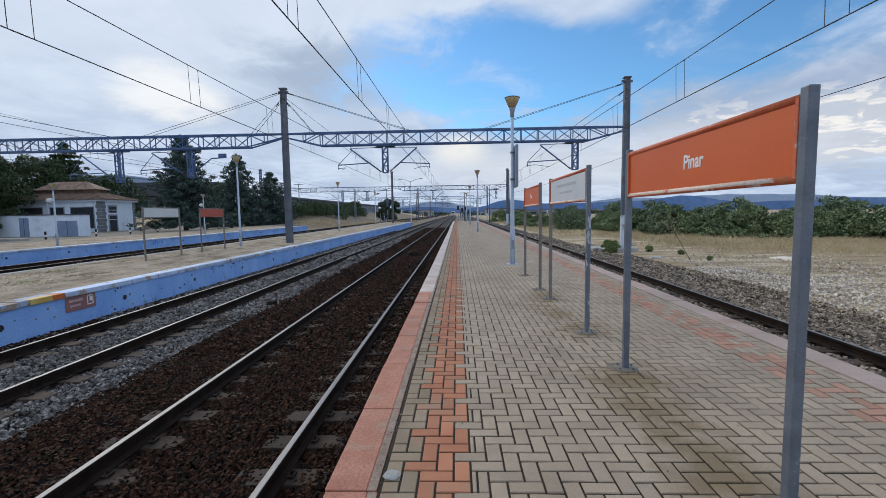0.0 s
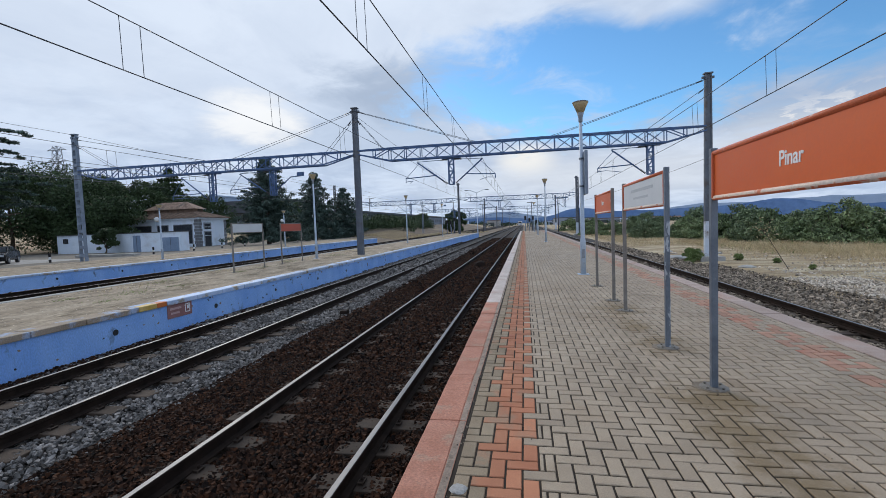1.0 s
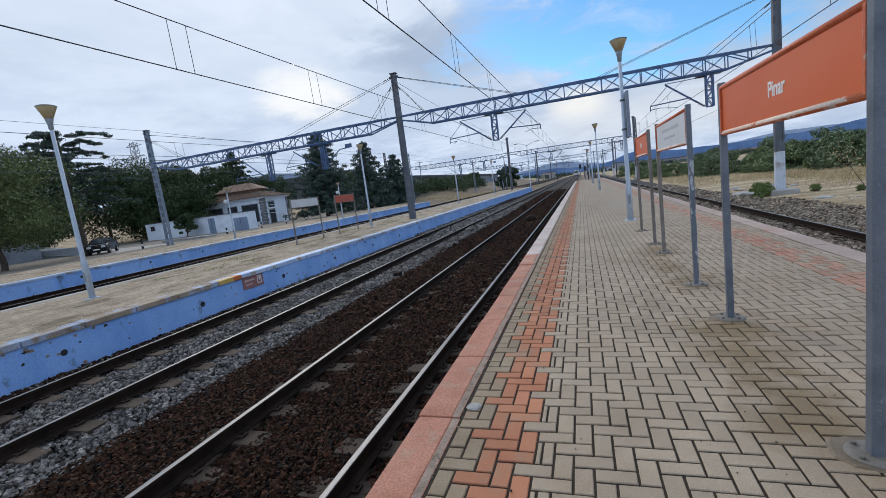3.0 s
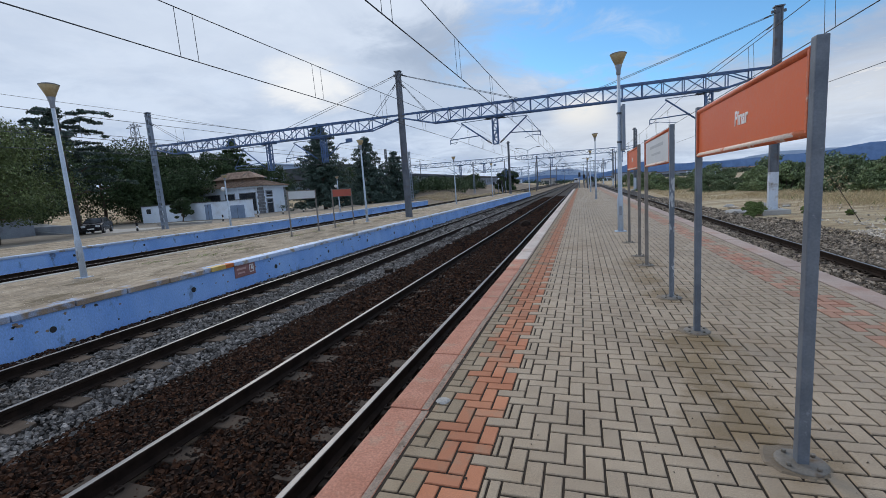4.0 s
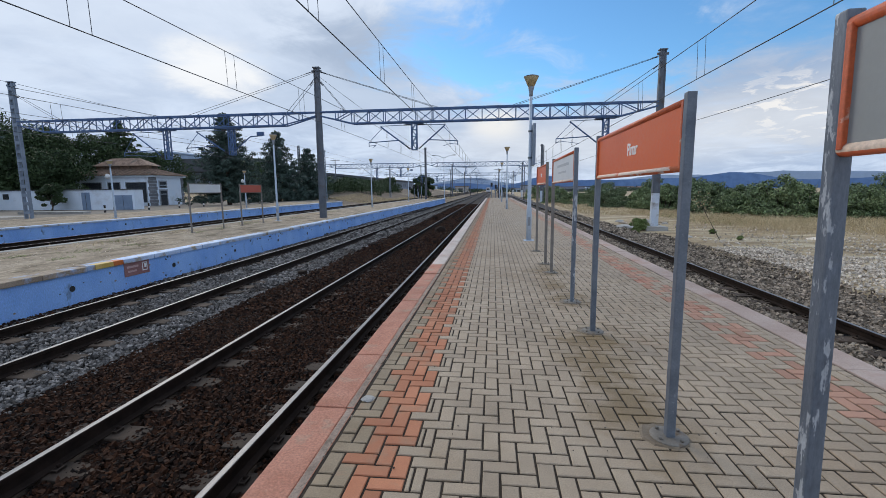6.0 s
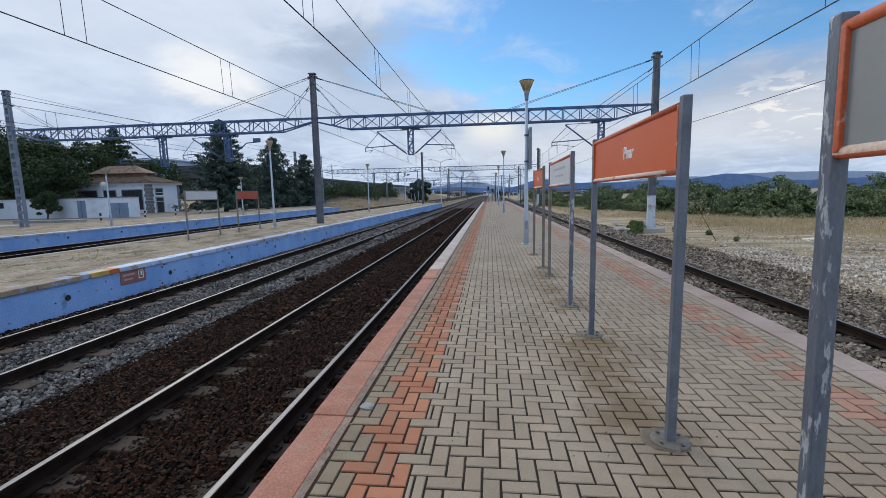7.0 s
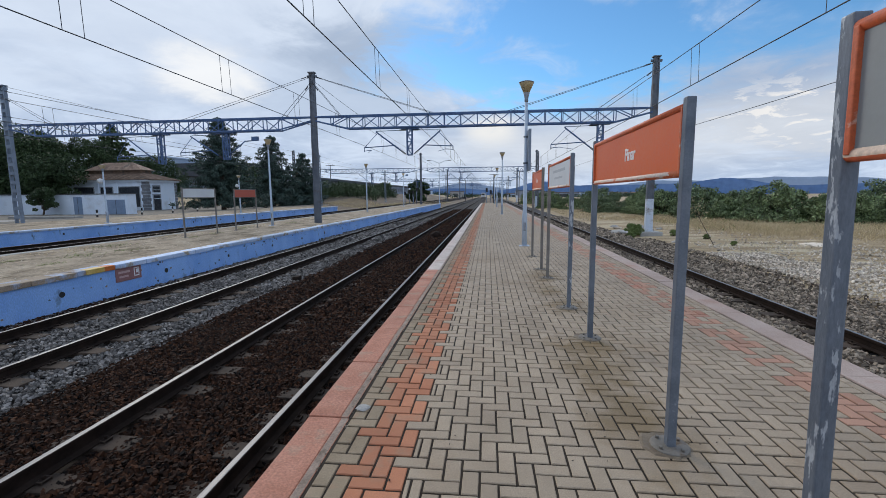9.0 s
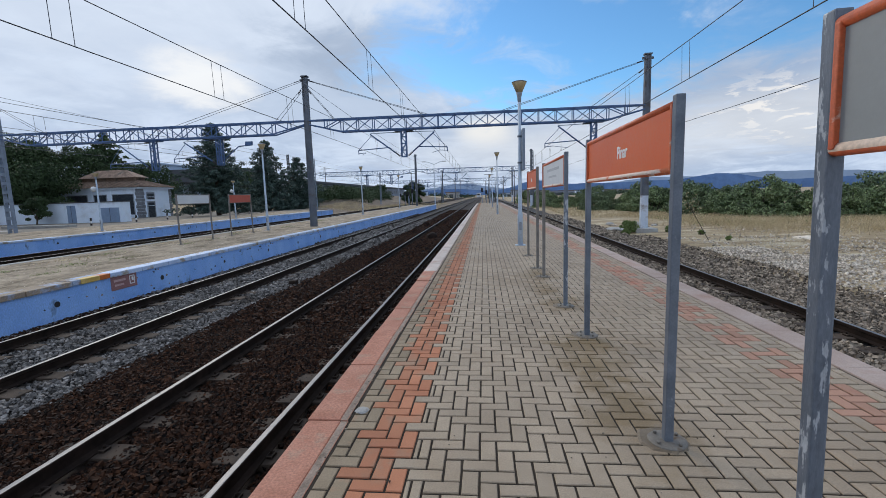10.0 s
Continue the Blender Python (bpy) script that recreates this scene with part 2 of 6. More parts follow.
GALV_PEELED = material("peeling_post_paint", (0.10, 0.12, 0.15), (0.175, 0.20, 0.235), 5, 0.55, 0.3, 90, metal=0.25, stain=(0.40, 0.43, 0.46), stain_scale=14, stain_at=(0.56, 0.59), stretch=(1, 1, 0.3))
POLE_PAINT = material("pale_blue_pole_paint", (0.36, 0.43, 0.52), (0.46, 0.53, 0.61), 3, 0.5, 0.12, 60, stain=(0.27, 0.26, 0.25), stain_scale=3, stain_at=(0.62, 0.72))
LAMP_SHADE = material("yellowed_lamp_shade", (0.40, 0.30, 0.15), (0.54, 0.44, 0.27), 5, 0.45, 0.05, 60)
LAMP_CAP = material("grey_lamp_collar", (0.18, 0.20, 0.23), (0.28, 0.30, 0.33), 5, 0.5, 0.1, 60)
MAST = material("mast_steel", (0.085, 0.10, 0.125), (0.145, 0.16, 0.185), 2, 0.6, 0.2, 50, metal=0.3, stain=(0.10, 0.08, 0.07), stain_scale=1.5)
TRUSS = material("blue_grey_truss_paint", (0.052, 0.104, 0.225), (0.09, 0.158, 0.30), 2, 0.55, 0.15, 50, metal=0.1)
MAST_PALE = material("pale_grey_mast", (0.16, 0.20, 0.26), (0.25, 0.30, 0.37), 2, 0.6, 0.2, 50, metal=0.2)
MAST_WHITE = material("white_mast_base_paint", (0.48, 0.54, 0.62), (0.62, 0.67, 0.74), 2, 0.6, 0.2, 50, stain=(0.25, 0.22, 0.2), stain_scale=2)
WIRE = material("dark_copper_wire", (0.06, 0.068, 0.08), (0.09, 0.10, 0.115), 4, 0.6, 0.0, 50, metal=0.4)
INSULATOR = material("dark_insulator", (0.035, 0.035, 0.042), (0.06, 0.06, 0.07), 6, 0.35, 0.0, 50)
SIGN_ORANGE = material("orange_sign_enamel", (0.64, 0.115, 0.022), (0.68, 0.14, 0.032), 1.5, 0.42, 0.03, 40, spread=0.05)
SIGN_RED = material("dull_red_sign", (0.40, 0.075, 0.045), (0.46, 0.10, 0.06), 1.5, 0.5, 0.03, 40, spread=0.05)
SIGN_FRAME = material("red_orange_frame", (0.50, 0.10, 0.035), (0.60, 0.15, 0.06), 3, 0.5, 0.1, 60, stain=(0.62, 0.50, 0.42), stain_scale=4, stain_at=(0.60, 0.66))
SIGN_RAIL = material("bleached_frame_rail", (0.64, 0.50, 0.40), (0.72, 0.60, 0.50), 3, 0.5, 0.1, 60, stain=(0.58, 0.16, 0.06), stain_scale=6, stain_at=(0.58, 0.62))
YARD_DIRT = material("brown_yard_dirt", (0.115, 0.085, 0.058), (0.215, 0.165, 0.115), 0.25, 0.95, 0.6, 8, stain=(0.30, 0.24, 0.155), stain_scale=0.16, spread=0.35, stretch=(1, 0.4, 1), stain_at=(0.56, 0.66))
FORECOURT = material("grey_forecourt_dirt", (0.15, 0.132, 0.108), (0.235, 0.205, 0.165), 0.35, 0.95, 0.5, 14, stain=(0.12, 0.115, 0.10), stain_scale=0.25)
PLATE = material("dull_foot_plate", (0.13, 0.115, 0.095), (0.23, 0.205, 0.175), 9, 0.6, 0.3, 90, metal=0.2, stain=(0.13, 0.085, 0.05), stain_scale=9)
WET = material("rust_stained_mortar", (0.12, 0.085, 0.052), (0.20, 0.155, 0.105), 6, 0.6, 0.5, 60)
SIGN_WHITE = material("bleached_white_panel", (0.55, 0.57, 0.58), (0.66, 0.68, 0.69), 1.2, 0.5, 0.03, 40, spread=0.06)
SIGN_GREY = material("grey_sign_back", (0.24, 0.255, 0.25), (0.30, 0.315, 0.31), 1.2, 0.55, 0.03, 40, spread=0.05)
LETTER = material("white_lettering", (0.80, 0.80, 0.79), (0.86, 0.86, 0.85), 3, 0.5, 0.0, 40, spread=0.03)
FADED_INK = material("faded_lettering", (0.42, 0.45, 0.47), (0.48, 0.50, 0.52), 3, 0.6, 0.0, 40)
RED_PANEL = material("faded_red_notice", (0.26, 0.12, 0.115), (0.32, 0.16, 0.15), 4, 0.6, 0.1, 50)
PINK_INK = material("pale_pink_print", (0.50, 0.32, 0.30), (0.58, 0.40, 0.38), 4, 0.6, 0.0, 50)
BLACK = material("black_paint", (0.015, 0.015, 0.017), (0.03, 0.03, 0.033), 5, 0.6, 0.1, 50)
WHITE_WALL = material("white_rendered_wall", (0.68, 0.78, 0.90), (0.77, 0.84, 0.93), 0.5, 0.8, 0.3, 20, stain=(0.58, 0.63, 0.69), stain_scale=0.4, spread=0.1)
GREY_WALL = material("grey_weathered_render", (0.24, 0.27, 0.31), (0.36, 0.39, 0.43), 0.6, 0.85, 0.3, 20, stain=(0.16, 0.16, 0.17), stain_scale=0.5)
STONE_TRIM = material("grey_stone_quoin", (0.14, 0.15, 0.17), (0.22, 0.23, 0.25), 2, 0.85, 0.4, 20)
DOOR_BLUE = material("blue_steel_door", (0.17, 0.24, 0.36), (0.24, 0.32, 0.44), 1, 0.6, 0.1, 20)
DARK_OPENING = material("dark_window_glass", (0.03, 0.036, 0.045), (0.055, 0.06, 0.07), 1, 0.25, 0.0, 20)
ROOF_TILE = material("weathered_clay_tile", (0.105, 0.07, 0.05), (0.255, 0.172, 0.125), 1.5, 0.9, 0.5, 9, stain=(0.075, 0.070, 0.058), stain_scale=0.8, spread=0.45, island=0.35, each=0.2)
FACTORY = material("pale_blue_cladding", (0.36, 0.46, 0.60), (0.44, 0.54, 0.68), 0.2, 0.6, 0.1, 5)
FACTORY_DARK = material("dark_roof_sheet", (0.05, 0.055, 0.065), (0.09, 0.095, 0.105), 0.2, 0.7, 0.1, 5)
FAR_WALL = material("distant_grey_wall", (0.22, 0.25, 0.30), (0.33, 0.36, 0.41), 0.12, 0.9, 0.2, 3, stain=(0.14, 0.16, 0.20), stain_scale=0.08)
BARK = material("bark", (0.06, 0.045, 0.035), (0.11, 0.085, 0.065), 4, 0.95, 0.8, 20)
LEAF_HEDGE = material("hedge_leaves", (0.090, 0.132, 0.055), (0.22, 0.275, 0.128), 0.6, 0.6, 0.0, 20, island=0.7, spec=0.3)
LEAF_OLIVE = material("olive_leaves", (0.085, 0.120, 0.058), (0.175, 0.225, 0.115), 0.5, 0.6, 0.0, 20, island=0.6, spec=0.3)
LEAF_DARK = material("dark_leaves", (0.028, 0.050, 0.022), (0.062, 0.094, 0.038), 0.4, 0.65, 0.0, 20, island=0.5, spec=0.25)
LEAF_CONIFER = material("blue_green_needles", (0.030, 0.054, 0.044), (0.072, 0.112, 0.092), 0.6, 0.6, 0.0, 20, island=0.6, spec=0.35)
LEAF_WILLOW = material("light_green_leaves", (0.072, 0.098, 0.034), (0.135, 0.172, 0.064), 0.4, 0.6, 0.0, 20, island=0.45, spec=0.3)
STRAW = material("dry_straw", (0.40, 0.305, 0.165), (0.58, 0.475, 0.30), 0.5, 0.9, 0.0, 20, island=0.4)
WEED_PALE = material("pale_green_weeds", (0.17, 0.20, 0.075), (0.30, 0.31, 0.135), 0.8, 0.8, 0.0, 20, island=0.4)
WEED = material("green_weeds", (0.10, 0.145, 0.04), (0.19, 0.245, 0.08), 0.8, 0.8, 0.0, 20, island=0.4)
# distance haze painted into the base colours: blue hills, paler ones behind
HAZY_HILL = material("haze_blue_hills", (0.115, 0.205, 0.41), (0.165, 0.27, 0.49), 0.006, 1.0, 0.0, 0.03, spread=0.2, spec=0.0)
HAZY_HILL_FAR = material("haze_pale_hills", (0.32, 0.42, 0.58), (0.37, 0.47, 0.63), 0.003, 1.0, 0.0, 0.02, spread=0.08, spec=0.0)
WOODS = material("distant_woods", (0.035, 0.055, 0.040), (0.065, 0.09, 0.055), 0.05, 0.9, 0.0, 1, island=0.4, spec=0.1)
CAR_PAINT = material("black_car_paint", (0.012, 0.013, 0.016), (0.02, 0.021, 0.025), 2, 0.22, 0.0, 30, spec=0.6)
RUBBER = material("tyre_rubber", (0.015, 0.015, 0.015), (0.025, 0.025, 0.025), 5, 0.8, 0.1, 40)
ALLOY = material("wheel_alloy", (0.35, 0.36, 0.38), (0.45, 0.46, 0.48), 5, 0.35, 0.0, 40, metal=0.8)
LAMP_GLASS = material("headlight_glass", (0.55, 0.58, 0.62), (0.65, 0.68, 0.72), 5, 0.15, 0.0, 40)
CAR_GLASS = material("car_glass", (0.05, 0.06, 0.07), (0.08, 0.09, 0.105), 2, 0.08, 0.0, 30, spec=0.7)
TRAIN_WHITE = material("white_train_front", (0.5, 0.5, 0.52), (0.6, 0.6, 0.62), 2, 0.5, 0.0, 10)


# ---- builders ----
def box(bm, x0, x1, y0, y1, z0, z1, m=0, bevel=0.0):
    vs = [bm.verts.new((x, y, z)) for x in (x0, x1) for y in (y0, y1) for z in (z0, z1)]
    fs = [bm.faces.new([vs[i] for i in q]) for q in ((0, 1, 3, 2), (4, 6, 7, 5), (0, 4, 5, 1), (2, 3, 7, 6), (0, 2, 6, 4), (1, 5, 7, 3))]
    for f in fs:
        f.material_index = m
    if bevel:
        edges = list({e for f in fs for e in f.edges})
        bmesh.ops.bevel(bm, geom=edges, offset=bevel, segments=2, affect="EDGES", profile=0.6)
    return fs


def ring(c, u, v, r, n):
    return [c + u * (r * math.cos(2 * math.pi * i / n)) + v * (r * math.sin(2 * math.pi * i / n)) for i in range(n)]


def rod(bm, a, b, r0, r1=None, n=8, m=0, caps=True):
    """A round bar from a to b."""
    a, b = Vector(a), Vector(b)
    w = (b - a).normalized()
    u = w.orthogonal().normalized()
    v = w.cross(u)
    p = [bm.verts.new(q) for q in ring(a, u, v, r0, n)]
    q = [bm.verts.new(k) for k in ring(b, u, v, r0 if r1 is None else r1, n)]
    for i in range(n):
        f = bm.faces.new((p[i], p[(i + 1) % n], q[(i + 1) % n], q[i]))
        f.material_index, f.smooth = m, n > 5
    if caps:
        bm.faces.new(p[::-1]).material_index = m
        bm.faces.new(q).material_index = m


def tube(bm, pts, r, n=5):
    """One round wire through all the points."""
    pts = [Vector(p) for p in pts]
    rings = []
    for i, p in enumerate(pts):
        w = (pts[min(i + 1, len(pts) - 1)] - pts[max(i - 1, 0)]).normalized()
        u = w.cross(Vector((0, 0, 1))).normalized()
        rings.append([bm.verts.new(q) for q in ring(p, u, u.cross(w), r, n)])
    for a, b in zip(rings, rings[1:]):
        for i in range(n):
            bm.faces.new((a[i], a[(i + 1) % n], b[(i + 1) % n], b[i])).smooth = True


def bar(bm, a, b, w, h, m=0):
    """A square bar from a to b, w wide sideways and h deep."""
    a, b = Vector(a), Vector(b)
    d = (b - a).normalized()
    side = d.cross(Vector((0, 0, 1)))
    side = Vector((1, 0, 0)) if side.length < 1e-3 else side.normalized()
    upv = side.cross(d)
    vs = []
    for c in (a, b):
        for s, t in ((-1, -1), (1, -1), (1, 1), (-1, 1)):
            vs.append(bm.verts.new(c + side * (s * w / 2) + upv * (t * h / 2)))
    for q in ((0, 1, 2, 3), (7, 6, 5, 4), (0, 4, 5, 1), (1, 5, 6, 2), (2, 6, 7, 3), (3, 7, 4, 0)):
        bm.faces.new([vs[i] for i in q]).material_index = m


def lathe(bm, profile, n=24, m=0, at=(0, 0)):
    rows = []
    for r, z in profile:
        rows.append([bm.verts.new((at[0] + r * math.cos(2 * math.pi * i / n), at[1] + r * math.sin(2 * math.pi * i / n), z)) for i in range(n)])
    for a, b in zip(rows, rows[1:]):
        for i in range(n):
            f = bm.faces.new((a[i], a[(i + 1) % n], b[(i + 1) % n], b[i]))
            f.smooth, f.material_index = True, m
    bm.faces.new(rows[0][::-1]).material_index = m
    bm.faces.new(rows[-1]).material_index = m


def extrude_y(bm, outline, y0, y1, m=0, step=None):
    """A closed outline of (x, z), drawn out along y."""
    n = len(outline)
    a = [bm.verts.new((x, y0, z)) for x, z in outline]
    b = [bm.verts.new((x, y1, z)) for x, z in outline]
    fs = []
    for i in range(n):
        fs.append(bm.faces.new((a[i], a[(i + 1) % n], b[(i + 1) % n], b[i])))
    fs += [bm.faces.new(a[::-1]), bm.faces.new(b)]
    for f in fs:
        f.material_index = m
    return fs


def mesh_of(name, bm, *mats):
    bmesh.ops.recalc_face_normals(bm, faces=bm.faces)
    me = bpy.data.meshes.new(name)
    bm.to_mesh(me)
    bm.free()
    for m in mats:
        me.materials.append(m)
    return me


def part(name, bm, mats, parent, label=""):
    ob = new(name, mesh_of(name, bm, *(mats if isinstance(mats, tuple) else (mats,))))
    ob.parent = parent
    if label:
        ob["label"] = label
    return ob


def thing(name, label, category, at=(0, 0, 0), rz=0, group="", kind=""):
    ob = new(name)
    ob.empty_display_size = 0.2
    ob.matrix_world = pose(*at, 0, 0, rz)
    return tagged(ob, label, category, group, kind)


def solid(name, bm, mats, label, category, kind="", at=None):
    ob = new(name, mesh_of(name, bm, *(mats if isinstance(mats, tuple) else (mats,))))
    if at:
        ob.matrix_world = pose(*at)
    return tagged(ob, label, category, "", kind)


def raw_mesh(name, verts, faces, mat, smooth=False):
    """A mesh from numpy arrays: verts (n, 3), faces (m, k)."""
    me = bpy.data.meshes.new(name)
    k = faces.shape[1]
    me.vertices.add(len(verts))
    me.vertices.foreach_set("co", np.ascontiguousarray(verts, dtype=np.float32).ravel())
    me.loops.add(faces.size)
    me.loops.foreach_set("vertex_index", np.ascontiguousarray(faces, dtype=np.int32).ravel())
    me.polygons.add(len(faces))
    me.polygons.foreach_set("loop_start", np.arange(0, faces.size, k, dtype=np.int32))
    me.polygons.foreach_set("loop_total", np.full(len(faces), k, dtype=np.int32))
    me.polygons.foreach_set("use_smooth", np.full(len(faces), smooth, dtype=bool))
    me.update(calc_edges=True)
    me.validate()
    me.materials.append(mat)
    return me


# ---- ground, platforms and tracks ----
def smooth(a, b, v):
    t = np.clip((v - a) / (b - a), 0, 1)
    return t * t * (3 - 2 * t)


def ground_height(x, y):
    """The lie of the land: a low track bed, a forecourt on one side, a bank and a rise behind it, a dry field on the other."""
    z = np.full_like(x, -1.06)
    z += smooth(7.8, 9.6, x) * 0.16
    z += smooth(-26, -33, x) * 0.89 - smooth(-32, -40, x) * 0.24
    z += smooth(-66, -130, x) * 6.0 * smooth(40, 80, y) * (1 - smooth(300, 700, y))
    z += smooth(-30, -44, x) * smooth(88, 115, y) * 2.6 * (1 - smooth(300, 600, y))
    z += smooth(60, 600, x) * -6
    z += (np.sin(x * 0.7 + y * 0.31) + np.sin(y * 0.83 - x * 0.21)) * 0.035 * smooth(9, 14, x)
    return z


def sheet(name, xs, ys, mat, label, category):
    gx, gy = np.meshgrid(xs, ys)
    co = np.stack([gx, gy, ground_height(gx, gy)], -1).reshape(-1, 3)
    w = len(xs)
    i, j = np.meshgrid(np.arange(w - 1), np.arange(len(ys) - 1))
    a = (j * w + i).ravel()
    f = np.stack([a, a + 1, a + w + 1, a + w], -1)
    return tagged(new(name, raw_mesh(name, co, f, mat)), label, category, "", "structure")


sheet("ground", np.concatenate([[-4500, -2000, -900, -500, -300], np.arange(-200, -44, 6), np.arange(-44, -20, 1.5), np.arange(-20, 8, 4), np.arange(8, 40, 1.0), np.arange(40, 130, 6), [160, 250, 400, 600, 1000, 2000, 4500]]),
      np.concatenate([[-900, -300, -120, -60], np.arange(-30, 70, 2.0), np.arange(70, 320, 8), [340, 420, 600, 900, 1500, 2500, 4800]]),
      FIELD, "dry straw-coloured field with bare earth and gravel patches", "ground")


def forecourt(x0, x1, y0, y1, mat, label):
    xs, ys = np.arange(x0, x1 + 0.1, 1.5), np.arange(y0, y1 + 0.1, 3.0)
    gx, gy = np.meshgrid(xs, ys)
    co = np.stack([gx, gy, ground_height(gx, gy) + 0.02], -1).reshape(-1, 3)
    w = len(xs)
    i, j = np.meshgrid(np.arange(w - 1), np.arange(len(ys) - 1))
    a = (j * w + i).ravel()
    return tagged(new("forecourt", raw_mesh("forecourt", co, np.stack([a, a + 1, a + w + 1, a + w], -1), mat)), label, "ground", "", "structure")


forecourt(-66, -31, -20, 92, FORECOURT, "grey trodden earth of the station forecourt")
forecourt(-31, -23.5, 54, 92, YARD_DIRT, "brown trodden earth beyond the station platform")
forecourt(-54, 10, 92, 320, YARD_DIRT, "brown earth and old ballast of the yard")


def strip(name, x0, x1, y0, y1, z, mat, label, crown=0.0):
    bm = bmesh.new()
    n = 10
    ys = [y0 + (y1 - y0) * (k / 60) ** 1.6 for k in range(61)]
    rows = []
    for y in ys:
        row = []
        for i in range(n + 1):
            u = i / n
            zz = z + crown * (1 - (2 * u - 1) ** 2) + 0.014 * math.sin(7.1 * u + y * 1.7) + 0.01 * math.sin(19 * u - y * 2.3)
            row.append(bm.verts.new((x0 + (x1 - x0) * u, y, zz)))
        rows.append(row)
    for a, b in zip(rows, rows[1:]):
        for i in range(n):
            bm.faces.new((a[i], a[i + 1], b[i + 1], b[i]))
    return solid(name, bm, mat, label, "ballast", "structure")


ZR = -0.735   # the rails' running surface
strip("track_bed", -5.0, -0.66, -8, 420, -0.985, BED_BROWN, "dark rust-brown ballast bed under the running line")
strip("track_bed", -8.75, -5.0, -8, 420, -0.985, BED_GREY, "grey ballast bed beside the opposite platform")
strip("track_bed", 3.62, 9.2, -8, 420, -0.99, BED_GREY, "dusty grey ballast bed beside the field")
# dark bed colour stands in for the shaded band under the station-side wall
strip("track_bed", -23.1, -13.8, -12, 420, -0.985, BED_BROWN, "dark ballast bed of the loop tracks, shade in its colour")

RAIL = [(-0.036, 0), (-0.036, -0.035), (-0.009, -0.05), (-0.009, -0.13), (-0.07, -0.148), (-0.07, -0.16),
        (0.07, -0.16), (0.07, -0.148), (0.009, -0.13), (0.009, -0.05), (0.036, -0.035), (0.036, 0), (0.029, 0.005), (0.023, 0.0065), (-0.023, 0.0065), (-0.029, 0.005)]


def sleeper_mesh():
    bm = bmesh.new()
    for s in (-1, 1):
        fs = box(bm, s * 1.3 if s < 0 else 0.45, -0.45 if s < 0 else 1.3, -0.13, 0.13, -0.24, -0.158, bevel=0.015)
        for d in (-0.105, 0.105):
            box(bm, s * 0.87 + d - 0.03, s * 0.87 + d + 0.03, -0.05, 0.05, -0.158, -0.125, 1, bevel=0.008)
            rod(bm, (s * 0.87 + d, 0, -0.13), (s * 0.87 + d, 0, -0.095), 0.014, n=6, m=1)
    box(bm, -0.5, 0.5, -0.1, 0.1, -0.29, -0.235, bevel=0.01)
    return mesh_of("sleeper", bm, SLEEPER, RUST)


SLEEPER_MESH = sleeper_mesh()


def track(x, label, sleepers_to, z=ZR, y0=-8, y1=420):
    t = thing("railway_track", label, "railway track", (x, 0, z), 0, "railway tracks", "structure")
    for s in (-0.87, 0.87):
        bm = bmesh.new()
        fs = extrude_y(bm, [(s + a, b) for a, b in RAIL], y0, y1)
        for f in fs:
            f.material_index = 1 if f.calc_center_median().z > 0.0055 else 0
        part("rail", bm, (RUST, RAIL_TOP), t, "rust-brown steel rail with a worn shiny top")
    rng = random.Random(int(x * 100))
    y = -7.55
    while y < sleepers_to:
        ob = new("sleeper", SLEEPER_MESH)
        ob.parent = t
        ob.matrix_basis = pose(rng.uniform(-0.02, 0.02), y, rng.uniform(-0.012, 0.004), 0, 0, rng.uniform(-0.8, 0.8))
        y += 0.6
    return t


track(-2.55, "broad-gauge track on rust-brown ballast beside the brick platform", 46)
track(-6.89, "broad-gauge track on grey ballast along the blue platform wall", 46)
track(5.50, "broad-gauge track on dusty ballast beside the dry field", 46)
track(-21.13, "loop track along the station-side platform", 30)
track(-15.7, "loop track behind the sandy island platform", 12)

# platform with the pavers
P1_END = 80.0
p1 = thing("platform_1", "island platform paved in grey herringbone bricks with red bands and painted kerbs", "platform", kind="structure")
bm = bmesh.new()
box(bm, -0.70, 3.65, -7, P1_END, -1.05, -0.008)
part("platform_core", bm, JOINT, p1)
bm = bmesh.new()
box(bm, -0.715, -0.70, -7, P1_END, -1.05, -0.12)
part("platform_face", bm, CONCRETE, p1, "grey concrete platform face")
bm = bmesh.new()
box(bm, 3.65, 3.665, -7, P1_END, -1.05, -0.12)
part("platform_face", bm, CONCRETE, p1, "grey concrete platform face")


def kerb_mesh(x0, x1, paint, inner=0.0):
    bm = bmesh.new()
    box(bm, x0, x1 - inner, 0.004, 0.996, -0.12, 0.004, 0, bevel=0.009)
    if inner:
        box(bm, x1 - inner + 0.001, x1, 0.004, 0.996, -0.12, 0.001, 1, bevel=0.004)
    return mesh_of("kerb_slab", bm, paint, KERB_EDGE)


k_red, k_white, k_pink = kerb_mesh(-0.765, -0.478, KERB_RED, 0.055), kerb_mesh(-0.765, -0.478, KERB_WHITE, 0.03), kerb_mesh(3.43, 3.715, KERB_PINK, 0.0)
kr = random.Random(4)
for k in range(-9, 77):
    y = 2.31 + k
    for me in ((k_red if y < 7.9 else k_white), k_pink):
        ob = new("kerb_slab", me)
        ob.parent = p1
        ob.matrix_basis = pose(kr.uniform(-0.004, 0.004), y, kr.uniform(-0.003, 0.004), kr.uniform(-0.2, 0.2), 0, kr.uniform(-0.15, 0.15))

